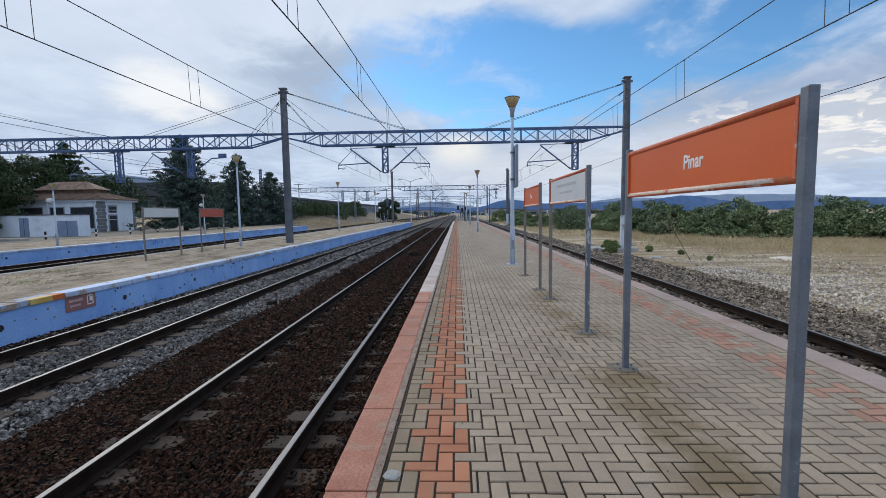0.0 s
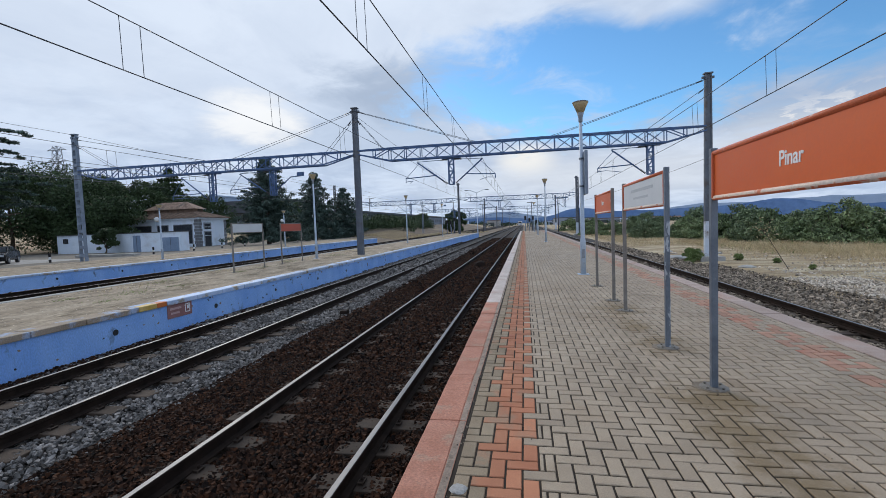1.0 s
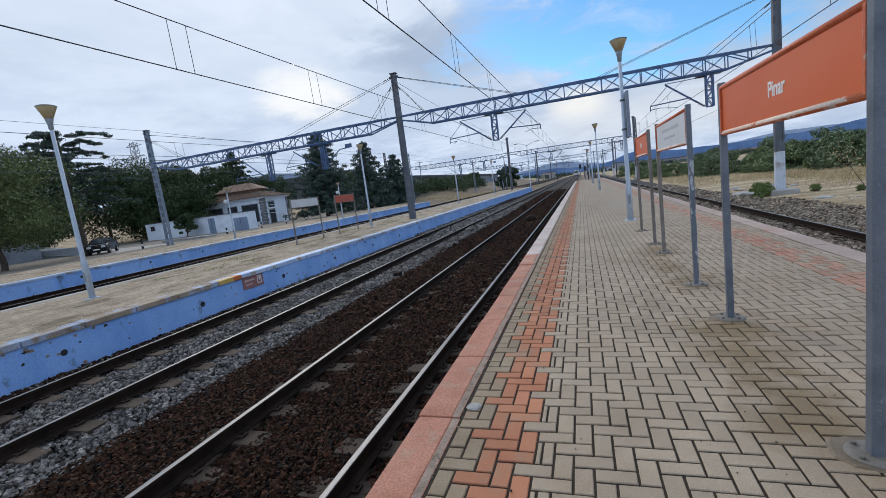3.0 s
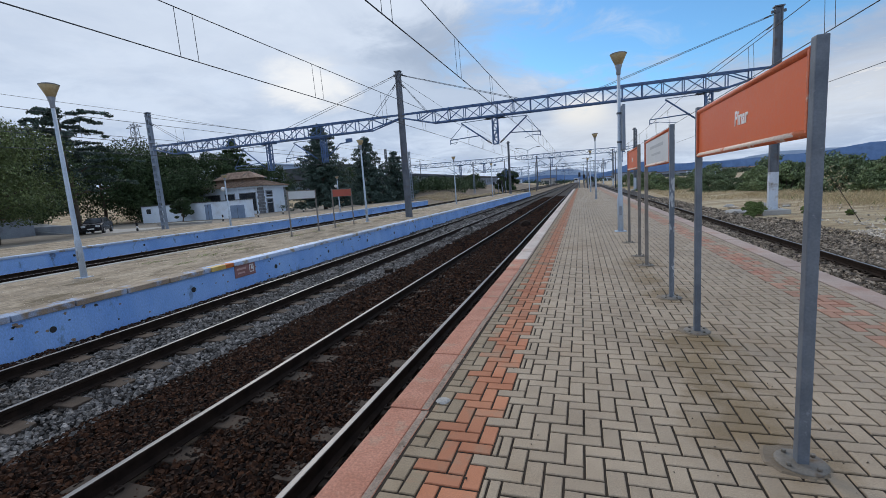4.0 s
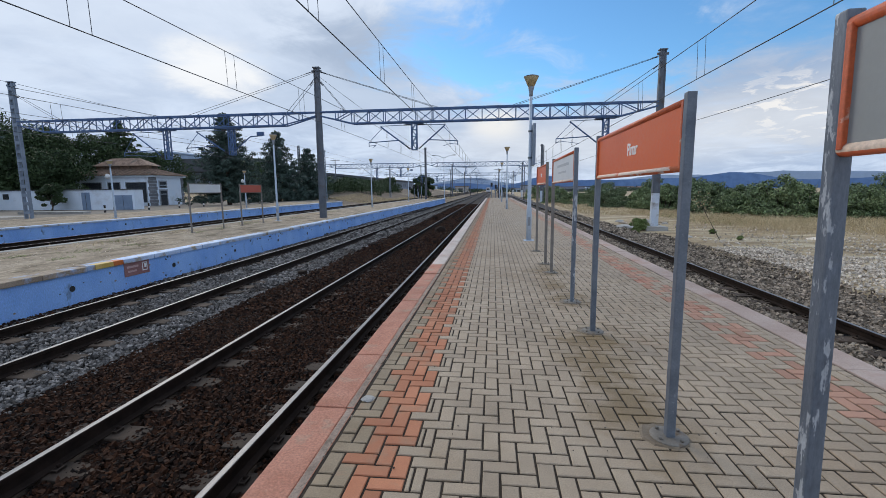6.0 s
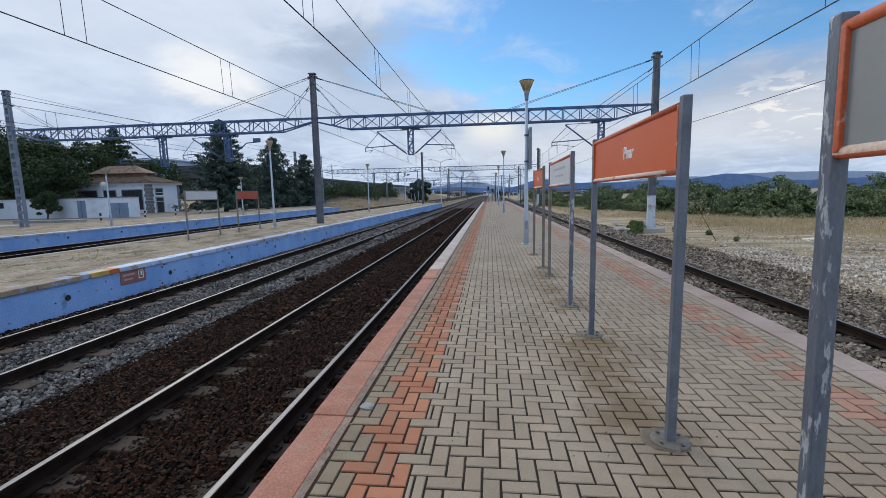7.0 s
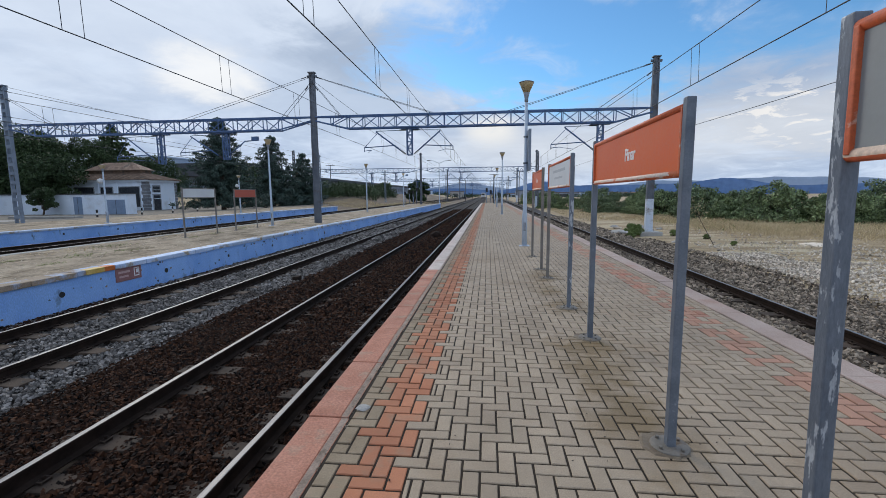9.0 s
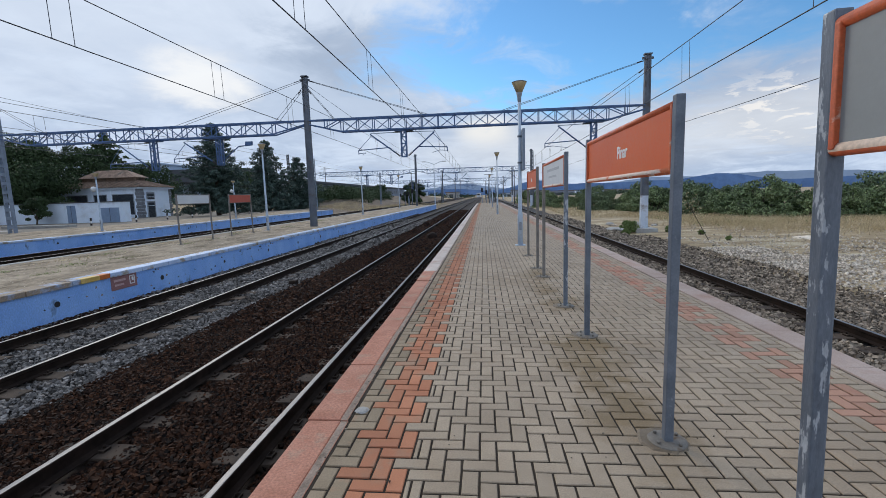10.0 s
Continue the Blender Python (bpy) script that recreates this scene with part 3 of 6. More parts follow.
# the sandy island platform opposite
P2_END = 84.0
p2 = thing("platform_2", "low island platform of sandy earth behind a blue-painted wall", "platform", kind="structure")
bm = bmesh.new()
box(bm, -13.86, -8.72, -14, P2_END, -1.05, -0.135)
part("platform_core", bm, DIRT, p2, "sandy trodden earth")
bm = bmesh.new()
box(bm, -8.72, -8.70, -14, P2_END, -1.05, -0.235)
part("platform_wall", bm, BLUE_WALL, p2, "light blue painted wall, scuffed and pitted")
bm = bmesh.new()
box(bm, -0.40, 0, 0.012, 0.988, -0.115, 0, bevel=0.014)
lip = mesh_of("kerb_slab", bm, LIP)
lip_tan = lip.copy()
lip_tan.materials[0] = LIP_TAN
for k in range(-23, 74):
    ob = new("kerb_slab", lip if k >= -1 else lip_tan)
    ob.parent = p2
    ob.matrix_basis = pose(-8.655 + kr.uniform(-0.008, 0.008), 10.24 + k, -0.118 + kr.uniform(-0.006, 0.006), 0, 0, kr.uniform(-0.3, 0.3))
bm = bmesh.new()
box(bm, -0.30, 0, 0.006, 0.994, -0.16, 0, bevel=0.012)
back_lip = mesh_of("kerb_slab", bm, CONCRETE)
for k in range(-23, 74):
    ob = new("kerb_slab", back_lip)
    ob.parent = p2
    ob.matrix_basis = pose(-13.60 + kr.uniform(-0.01, 0.01), 10.24 + k, -0.122, 0, 0, 0)
for y0, y1, m, c in ((8.45, 8.93, YELLOW_PAINT, "faded yellow paint patch"), (8.93, 9.22, ORANGE_PAINT, "orange paint patch")):
    bm = bmesh.new()
    box(bm, -8.86, -8.643, y0, y1, -0.228, -0.112, bevel=0.01)
    part("paint_patch", bm, m, p2, c)
# drain holes: black discs proud of the wall, painted for the dark inside
for k in range(22):
    y = 4.9 + 3.06 * k + kr.uniform(-0.1, 0.1)
    r = kr.uniform(0.045, 0.07)
    bm = bmesh.new()
    rod(bm, (-8.715, y, -0.55), (-8.697, y, -0.55), r, n=14)
    part("drain_hole", bm, BLACK, p2, "dark drain hole")
for k in range(150):
    y, z = 4 + 50 * kr.random() ** 1.4, (kr.uniform(-0.9, -0.28) if k % 3 else kr.uniform(-0.34, -0.26))
    r = kr.uniform(0.012, 0.04)
    bm = bmesh.new()
    n_ = 9
    lo_, hi_ = [], []
    for i in range(n_):
        q_ = r * kr.uniform(0.45, 1.25)
        c_, d_ = math.cos(6.283 * i / n_) * q_ * kr.uniform(0.9, 1.7), math.sin(6.283 * i / n_) * q_
        lo_.append(bm.verts.new((-8.71, y + c_, z + d_)))
        hi_.append(bm.verts.new((-8.6965, y + c_, z + d_)))
    for i in range(n_):
        bm.faces.new((lo_[i], lo_[(i + 1) % n_], hi_[(i + 1) % n_], hi_[i]))
    bm.faces.new(hi_)
    part("chipped_patch", bm, BLACK if kr.random() < 0.5 else KERB_EDGE, p2, "chipped patch with bare dark render")

# platform along the station building
p3 = thing("platform_3", "platform before the station building, blue-painted edge wall and pale kerb", "platform", kind="structure")
bm = bmesh.new()
box(bm, -31, -23.06, -14, 66, -1.05, -0.115)
part("platform_core", bm, DIRT, p3, "sandy earth platform surface")
bm = bmesh.new()
box(bm, -23.06, -23.04, -14, 66, -1.05, -0.20)
part("platform_wall", bm, BLUE_WALL, p3, "light blue painted edge wall")
bm = bmesh.new()
box(bm, -0.6, 0, 0.006, 0.994, -0.10, 0, bevel=0.012)
lip3 = mesh_of("kerb_slab", bm, LIP)
for k in range(-14, 66):
    ob = new("kerb_slab", lip3)
    ob.parent = p3
    ob.matrix_basis = pose(-23.0, k, -0.10 + kr.uniform(-0.006, 0.006))
# black discs here too, in place of the shade inside drain holes
for k in range(16):
    bm = bmesh.new()
    y = 7 + 3.6 * k
    rod(bm, (-23.05, y, -0.45), (-23.03, y, -0.45), 0.06, n=10)
    part("drain_hole", bm, BLACK, p3)


# ---- overhead line ----
def prism(bm, x, y, z0, z1, a0, a1, b, m=0):
    """A tapered upright: half widths a0 below and a1 above across x, half depth b along y; a0, a1 are (left, right)."""
    lo = [bm.verts.new((x + px, y + py, z0)) for px, py in ((a0[0], -b), (a0[1], -b), (a0[1], b), (a0[0], b))]
    hi = [bm.verts.new((x + px, y + py, z1)) for px, py in ((a1[0], -b), (a1[1], -b), (a1[1], b), (a1[0], b))]
    for i in range(4):
        bm.faces.new((lo[i], lo[(i + 1) % 4], hi[(i + 1) % 4], hi[i])).material_index = m
    bm.faces.new(lo[::-1])
    bm.faces.new(hi)


def steel_mast(parent, x, z0, z1, w0, w1, mat, label, ladder=False, foot=0.0, foot_mat=None):
    """A mast of two channels, tied by batten plates or closed by a web between them."""
    def wid(z):
        return w0 + (w1 - w0) * (z - z0) / (z1 - z0)
    bm = bmesh.new()
    box(bm, x - w1 / 2 - 0.05, x + w1 / 2 + 0.05, -0.16, 0.16, z1, z1 + 0.06)
    head = part("mast", bm, mat, parent, label)
    for s in (-1, 1):
        for za, zb, mm in ((z0, foot, foot_mat), (foot, z1, mat)) if foot else ((z0, z1, mat),):
            wa, wb = wid(za), wid(zb)
            bm = bmesh.new()
            prism(bm, x, 0, za, zb, sorted((s * wa / 2, s * (wa / 2 - 0.075))), sorted((s * wb / 2, s * (wb / 2 - 0.075))), 0.11)
            part("channel", bm, mm, head)
    if ladder:
        for i in range(16):
            za = z0 + (z1 - z0) * i / 16
            wa = wid(za)
            for q in (-1, 1):
                bm = bmesh.new()
                box(bm, x - wa / 2 + 0.05, x + wa / 2 - 0.05, q * 0.1075 - 0.0075, q * 0.1075 + 0.0075, za + 0.06, za + 0.27)
                part("batten", bm, mat, head)
    else:
        for za, zb, mm in ((z0, foot, foot_mat), (foot, z1, mat)) if foot else ((z0, z1, mat),):
            wa, wb = wid(za), wid(zb)
            bm = bmesh.new()
            prism(bm, x, 0, za, zb, (-wa / 2 + 0.04, wa / 2 - 0.04), (-wb / 2 + 0.04, wb / 2 - 0.04), 0.085)
            part("web", bm, mm, head)
    bm = bmesh.new()
    box(bm, x - w1 / 2 - 0.14, x + w1 / 2 + 0.14, -0.05, 0.05, z1 - 0.24, z1 - 0.12)
    part("cross_arm", bm, mat, head)


def truss(bm, x0, x1, y, zt=6.28, zb=5.55, slope0=2.0, slope1=2.0, zend=6.05, half=0.24):
    """A box lattice girder from x0 to x1, its bottom chord rising to the masts at both ends."""
    n = round((x1 - x0 - slope0 - slope1) / 0.95)
    xs = [x0 + slope0 + (x1 - x0 - slope0 - slope1) * i / n for i in range(n + 1)]
    for s in (-1, 1):
        yy = y + s * half
        bar(bm, (x0, yy * 0.5 + y * 0.5, zt), (x0 + slope0, yy, zt), 0.07, 0.07)
        bar(bm, (x1 - slope1, yy, zt), (x1, yy * 0.5 + y * 0.5, zt), 0.07, 0.07)
        bar(bm, (xs[0], yy, zt), (xs[-1], yy, zt), 0.075, 0.075)
        bar(bm, (xs[0], yy, zb), (xs[-1], yy, zb), 0.075, 0.075)
        bar(bm, (x0, yy * 0.5 + y * 0.5, zend), (xs[0], yy, zb), 0.07, 0.07)
        bar(bm, (xs[-1], yy, zb), (x1, yy * 0.5 + y * 0.5, zend), 0.07, 0.07)
        for sl, xa, xb in ((slope0, x0, xs[0]), (slope1, x1, xs[-1])):
            if sl:
                xm = (xa + xb) / 2
                bar(bm, (xm, yy, zt), (xm, yy, (zend + zb) / 2), 0.045, 0.045)
                bar(bm, (xm, yy, (zend + zb) / 2), (xb, yy, zt), 0.045, 0.045)
        for i in range(n + 1):
            bar(bm, (xs[i], yy, zb), (xs[i], yy, zt), 0.045, 0.045)
            if i < n:
                if (i + (s > 0)) % 2:
                    bar(bm, (xs[i], yy, zb), (xs[i + 1], yy, zt), 0.042, 0.042)
                else:
                    bar(bm, (xs[i], yy, zt), (xs[i + 1], yy, zb), 0.042, 0.042)
    for i in range(n + 1):
        bar(bm, (xs[i], y - half, zt), (xs[i], y + half, zt), 0.04, 0.04)
        bar(bm, (xs[i], y - half, zb), (xs[i], y + half, zb), 0.04, 0.04)
        if i < n:
            s = 1 if i % 2 else -1
            bar(bm, (xs[i], y - s * half, zb), (xs[i + 1], y + s * half, zb), 0.035, 0.035)


def insulators(bm, a, b, n=5, r=0.07, core=0.025):
    a, b = Vector(a), Vector(b)
    rod(bm, a, b, core, n=6)
    for i in range(n):
        c = a.lerp(b, (i + 0.5) / n)
        d = (b - a).normalized() * 0.018
        rod(bm, c - d, c + d, r, r * 0.6, n=8)


def hanger(parent, x, y, z0, z1, w=0.30):
    bm = bmesh.new()
    for s in (-1, 1):
        for q in (-0.12, 0.12):
            bar(bm, (x + s * w / 2, y + q, z0), (x + s * w / 2, y + q, z1), 0.06, 0.06)
    n = 4
    for i in range(n + 1):
        z = z0 + (z1 - z0) * i / n
        for q in (-0.12, 0.12):
            bar(bm, (x - w / 2, y + q, z), (x + w / 2, y + q, z), 0.05, 0.05)
            if i < n:
                s = 1 if i % 2 else -1
                bar(bm, (x - s * w / 2, y + q, z), (x + s * w / 2, y + q, z + (z1 - z0) / n), 0.04, 0.04)
    box(bm, x - 0.55, x + 0.55, y - 0.2, y + 0.2, z1 - 0.06, z1 + 0.06)
    part("drop_post", bm, TRUSS, parent, "lattice drop post")


def cantilever(parent, x, y, zlow, s, reach, zt=5.35, wire=0.0):
    """A cantilever for one track, on the side s of a drop post at x: strut, tie, register arm and steady arm."""
    bm = bmesh.new()
    tip = x + s * reach
    foot = (x + s * 0.25, y, zlow + 0.05)
    dirn = (Vector((tip, y, zt)) - Vector(foot)).normalized()
    start = Vector(foot) + dirn * 0.35
    rod(bm, start, (tip, y, zt), 0.042, n=8)
    rod(bm, (tip, y, zt + 0.03), (x + s * 0.65, y, zt + 0.06), 0.018, n=6)
    zr = zlow + 0.52
    k = (zr - foot[2]) / (zt - foot[2])
    hit = foot[0] + (tip - foot[0]) * k
    end = tip + s * 0.75
    rod(bm, (hit, y, zr + 0.06), (end, y, zr - 0.04), 0.03, n=8)
    rod(bm, (end, y, zr - 0.04), (tip - s * 0.1, y, zt - 0.08), 0.016, n=6)
    rod(bm, (end, y, zr - 0.04), (end, y, zr - 0.30), 0.025, n=6)
    rod(bm, (end, y, zr - 0.24), (end - s * 0.45, y, zr - 0.20), 0.018, n=6)
    rod(bm, (end - s * 0.45, y, zr - 0.20), (wire or end - s * 0.9, y, zr - 0.33), 0.014, n=6)
    part("cantilever_arm", bm, TRUSS, parent)
    bm = bmesh.new()
    insulators(bm, foot, start, 4, 0.075)
    part("insulator", bm, INSULATOR, parent, "dark ribbed insulator")
    bm = bmesh.new()
    insulators(bm, (x + s * 0.2, y, zt + 0.06), (x + s * 0.65, y, zt + 0.06), 4, 0.05)
    part("insulator", bm, INSULATOR, parent, "dark ribbed insulator")


def gantry(y, xs, label, stays=True, zl=(-0.14, -0.14, -0.7)):
    g = thing("overhead_gantry", label, "gantry", (0, y, 0), 0, "overhead line gantries")
    xl, xm, xr = xs
    steel_mast(g, xl, zl[0] - 0.3, 8.8, 0.52, 0.34, MAST_PALE, "grey ladder-like steel mast", ladder=True)
    steel_mast(g, xm, zl[1] - 0.3, 8.85, 0.40, 0.32, MAST, "dark grey steel mast")
    steel_mast(g, xr, zl[2] - 0.3, 9.0, 0.42, 0.32, MAST, "dark steel mast with a white-painted foot", foot=1.2, foot_mat=MAST_WHITE)
    bm = bmesh.new()
    box(bm, xr - 0.6, xr + 0.6, -0.6, 0.6, zl[2] - 0.5, zl[2] + 0.02, bevel=0.03)
    part("footing", bm, CONCRETE, g, "concrete mast footing")
    for a, b in ((xl + 0.2, xm - 0.15), (xm + 0.15, xr - 0.12)):
        bm = bmesh.new()
        truss(bm, a, b, 0)
        part("girder", bm, TRUSS, g, "blue-grey lattice girder")
    for x, z0, arms in ((-20.25, 3.65, ((-1, 2.35, -21.1),)), (-15.85, 3.85, ((-1, 2.35, -17.2),)), (-4.2, 3.93, ((-1, 2.05, -6.75), (1, 1.85, -2.5))), (6.85, 3.9, ((-1, 2.0, 5.4),))):
        hanger(g, x, 0, z0, 5.50)
        for s, reach, wire in arms:
            cantilever(g, x, 0, z0, s, reach, 5.33, wire)
    bm = bmesh.new()
    rod(bm, (-15.6, 0, 4.2), (-14.6, 0, 4.95), 0.035)
    rod(bm, (-14.6, 0, 4.95), (-13.75, 0, 5.0), 0.035)
    box(bm, -14.15, -13.7, -0.05, 0.05, 4.98, 5.22)
    part("side_bracket", bm, TRUSS, g)
    if stays:
        for xa, za, ends in ((xm, 8.7, (-18.5, -12.0, -8.4, -2.7)), (xr, 8.75, (1.6, 6.7)), (xl, 8.5, (xl + 3.2, xl + 10.5))):
            for xe in ends:
                bm = bmesh.new()
                for q in (-0.12, 0.12):
                    a, b = Vector((xa, q, za - (0.35 if abs(xe - xa) < 3.5 else 0.0))), Vector((xe, q * 1.8, 6.32))
                    rod(bm, a, b, 0.013, n=5)
                part("stay_rod", bm, WIRE, g)
                d = (Vector((xe, 0, 6.32)) - Vector((xa, 0, za))).normalized()
                bm = bmesh.new()
                a = Vector((xa, -0.12, za - (0.35 if abs(xe - xa) < 3.5 else 0.0))) + d * 0.35
                insulators(bm, a, a + d * 0.3, 3, 0.035)
                part("insulator", bm, INSULATOR, g)
    return g


gantry(25.85, (-31.0, -10.1, 9.75), "tall overhead line gantry with lattice girders across all tracks")
gantry(77.0, (-30.0, -11.4, 8.8), "farther overhead line gantry across the tracks", stays=False)
gantry(128.0, (-30.0, -11.4, 8.8), "distant overhead line gantry", stays=False)
gantry(185.0, (-30.0, -11.4, 8.8), "distant overhead line gantry", stays=False)


def overhead(x, zc, zm, label, y0=-26.0, spans=(25.85, 77, 128, 185, 260), stagger=0.12):
    """A contact wire under its messenger, with droppers."""
    t = thing("overhead_line", label, "overhead wire", (x, 0, 0), 0, "overhead wires")
    pts = [y0, *spans]
    bm_c, bm_m, low_pts, high_pts = bmesh.new(), bmesh.new(), [], []
    for k, (a, b) in enumerate(zip(pts, pts[1:])):
        s0, s1 = (stagger if k % 2 else -stagger), (-stagger if k % 2 else stagger)
        n = 14

        def spot(u, lift):
            zz = zc - 0.03 * 4 * u * (1 - u) if not lift else zm - 0.22 * 4 * u * (1 - u)
            return (s0 + (s1 - s0) * u if not lift else (s0 + (s1 - s0) * u) * 0.5, a + (b - a) * u, zz)
        low_pts += [spot(i / n, 0) for i in range(n + (b == pts[-1]))]
        high_pts += [spot(i / n, 1) for i in range(n + (b == pts[-1]))]
        if a < 100:
            first = math.ceil((a + 1 - 2.15) / 4.5)
            for i in range(first, first + int((b - a) / 4.5)):
                u = (2.15 + 4.5 * i - a) / (b - a)
                for e in (0.0, 0.42 / (b - a)):
                    bm = bmesh.new()
                    rod(bm, spot(u + e, 0), spot(u + e, 1), 0.006, n=4)
                    part("dropper", bm, WIRE, t)
    tube(bm_c, low_pts, 0.0115)
    tube(bm_m, high_pts, 0.0105)
    part("contact_wire", bm_c, WIRE, t)
    part("messenger_wire", bm_m, WIRE, t)
    return t


overhead(-2.5, 4.42, 5.55, "contact wire and messenger with droppers over the nearer line")
overhead(-6.78, 4.40, 5.50, "contact wire and messenger with droppers over the blue-walled line")
overhead(5.52, 4.24, 5.30, "contact wire and messenger with droppers beside the field")
overhead(-21.1, 4.35, 5.30, "contact wire and messenger over the station-side loop")
overhead(-17.2, 4.35, 5.30, "contact wire and messenger over the inner loop")


def feeder(label, pts, r=0.012, sag=0.3):
    bm = bmesh.new()
    line = []
    for a, b in zip(pts, pts[1:]):
        a, b = Vector(a), Vector(b)
        n = 12
        line += [a.lerp(b, i / n) - Vector((0, 0, sag * 4 * (i / n) * (1 - i / n))) for i in range(n + (b == Vector(pts[-1])))]
    tube(bm, line, r)
    return solid("feeder_wire", bm, WIRE, label, "overhead wire")


feeder("feeder wire along the mast tops beside the station", [(-31.0, -26, 8.85), (-31.0, 25.85, 8.8), (-30, 77, 8.7), (-30, 128, 8.7)])
feeder("low feeder wire along the field side", [(10.4, -26, 4.9), (10.4, 25.85, 4.85), (9.3, 77, 4.8)])
feeder("feeder wire along the middle mast tops", [(-10.4, 25.85, 8.7), (-11.6, 77, 8.5), (-11.6, 128, 8.5)])


# ---- things on the platforms ----
def lettering(text, size, mat, parent, m, name="lettering", bold=0.0):
    cu = bpy.data.curves.new(name, "FONT")
    cu.body, cu.size, cu.align_x, cu.align_y, cu.extrude, cu.offset = text, size, "CENTER", "CENTER", 0.0015, bold
    tmp = bpy.data.objects.new(name, cu)
    me = bpy.data.meshes.new_from_object(tmp)
    bpy.data.objects.remove(tmp)
    bpy.data.curves.remove(cu)
    me.materials.clear()
    me.materials.append(mat)
    ob = new(name, me)
    ob.parent = parent
    ob.matrix_basis = m @ Matrix.Diagonal((0.87, 1, 1, 1))
    return ob


def sign(x, y0, y1, z, label, panel, post_mats, top=2.05, text="", size=0.128, bars=(), bar_mat=None, text_at=None, frame_mats=None, rails=True):
    """A name board between two square posts: panel, rounded top and bottom rails, end strips, foot plates with bolts."""
    t = thing("station_sign", label, "sign", (x, y0, z), 0, "station name boards")
    w = y1 - y0
    h = 0.026
    for yy, pm in zip((0, w), post_mats):
        bm = bmesh.new()
        box(bm, -h, h, yy - h, yy + h, 0.0, top, bevel=0.006)
        post = part("post", bm, pm, t)
        bm = bmesh.new()
        lathe(bm, [(0.02, 0.0), (0.112, 0.0), (0.112, 0.010), (0.105, 0.014), (0.02, 0.014)], 28, at=(0, yy))
        plate = part("base_plate", bm, PLATE, post, "round bolted foot plate")
        bm = bmesh.new()
        q = random.Random(int(y0 * 37 + yy * 11))
        n_ = 22
        rim = [(0.135 + 0.03 * q.random()) for _ in range(n_)]
        lo_ = [bm.verts.new((rim[i] * math.cos(6.283 * i / n_) - 0.02, yy + rim[i] * math.sin(6.283 * i / n_) + 0.02, -0.004)) for i in range(n_)]
        hi_ = [bm.verts.new((v.co.x * 0.9, yy + (v.co.y - yy) * 0.9, 0.006)) for v in lo_]
        for i in range(n_):
            bm.faces.new((lo_[i], lo_[(i + 1) % n_], hi_[(i + 1) % n_], hi_[i]))
        bm.faces.new(hi_)
        part("mortar_bed", bm, WET if x > 0 else DIRT, post, "rust-stained mortar round the foot")
        for k in range(4):
            a = k * math.pi / 2 + 0.6
            bm = bmesh.new()
            rod(bm, (0.085 * math.cos(a), yy + 0.085 * math.sin(a), 0.012), (0.085 * math.cos(a), yy + 0.085 * math.sin(a), 0.03), 0.011, n=6)
            b = part("bolt", bm, PLATE, post)
    rail_m, strip_m = frame_mats or (SIGN_RAIL, SIGN_FRAME)
    zb, zt = 1.635, 2.005
    bm = bmesh.new()
    box(bm, -0.012, 0.012, h + 0.002, w - h - 0.002, zb, zt)
    pan = part("panel", bm, panel, t)
    if rails:
        for zz, mm in ((zt, strip_m), (zb, rail_m)):
            bm = bmesh.new()
            rod(bm, (-0.004, h + 0.001, zz), (-0.004, w - 0.02, zz), 0.021, n=14)
            for f in bm.faces:
                f.normal_update()
                f.material_index = 1 if f.calc_center_median().z < zz - 0.004 else 0
            part("frame_rail", bm, (mm, strip_m), t, "rounded frame rail, paint bleached and chipped")
        for yy in (h + 0.012, w - h - 0.012):
            bm = bmesh.new()
            box(bm, -0.028, 0.02, yy - 0.011, yy + 0.011, zb, zt, bevel=0.004)
            part("frame_end", bm, strip_m, t)
    if text:
        lettering(text, size, LETTER, t, pose(-0.0135, text_at, (zb + zt) / 2, 90, 0, -90), bold=0.002)
    for a, b, z0, z1 in bars:
        bm = bmesh.new()
        box(bm, -0.0145, -0.0125, a, b, z0, z1)
        part("faded_print", bm, bar_mat or FADED_INK, t)
    return t


sign(1.56, 2.14, 4.16, 0, "orange station name board with white lettering on galvanised posts", SIGN_ORANGE, (GALV, GALV), text="Pinar", text_at=0.93, size=0.135).matrix_world = pose(1.58, 2.14, 0, 0, 0, 0.5)
sign(1.565, 5.40, 7.52, 0, "bleached white board in an orange frame on steel posts", SIGN_WHITE, (GALV_PEELED, GALV_BROWN), bars=((0.5, 1.6, 1.86, 1.90), (0.7, 1.45, 1.76, 1.79)))
sign(1.565, 8.45, 10.30, 0, "small orange name board on brown weathered posts", SIGN_ORANGE, (GALV_BROWN, GALV_BROWN), text="Pinar", text_at=0.93)
near_sign = sign(1.575, -1.02, 1.03, 0, "grey board in an orange frame on peeling galvanised posts", SIGN_GREY, (GALV, GALV_PEELED))
near_sign.matrix_world = pose(1.598, -1.02, 0, 0, -0.9, 0)
sign(-11.85, 16.1, 18.25, -0.13, "bleached white board on brown posts on the sandy platform", SIGN_WHITE, (GALV_BROWN, GALV_BROWN), frame_mats=(GALV_BROWN, GALV_BROWN), bars=((0.6, 1.5, 1.79, 1.85),))
sign(-11.85, 19.75, 21.75, -0.13, "dull red name board on brown posts on the sandy platform", SIGN_RED, (GALV_BROWN, GALV_BROWN), frame_mats=(SIGN_RED, GALV_BROWN), bars=((0.75, 1.1, 1.79, 1.86),), bar_mat=LETTER)

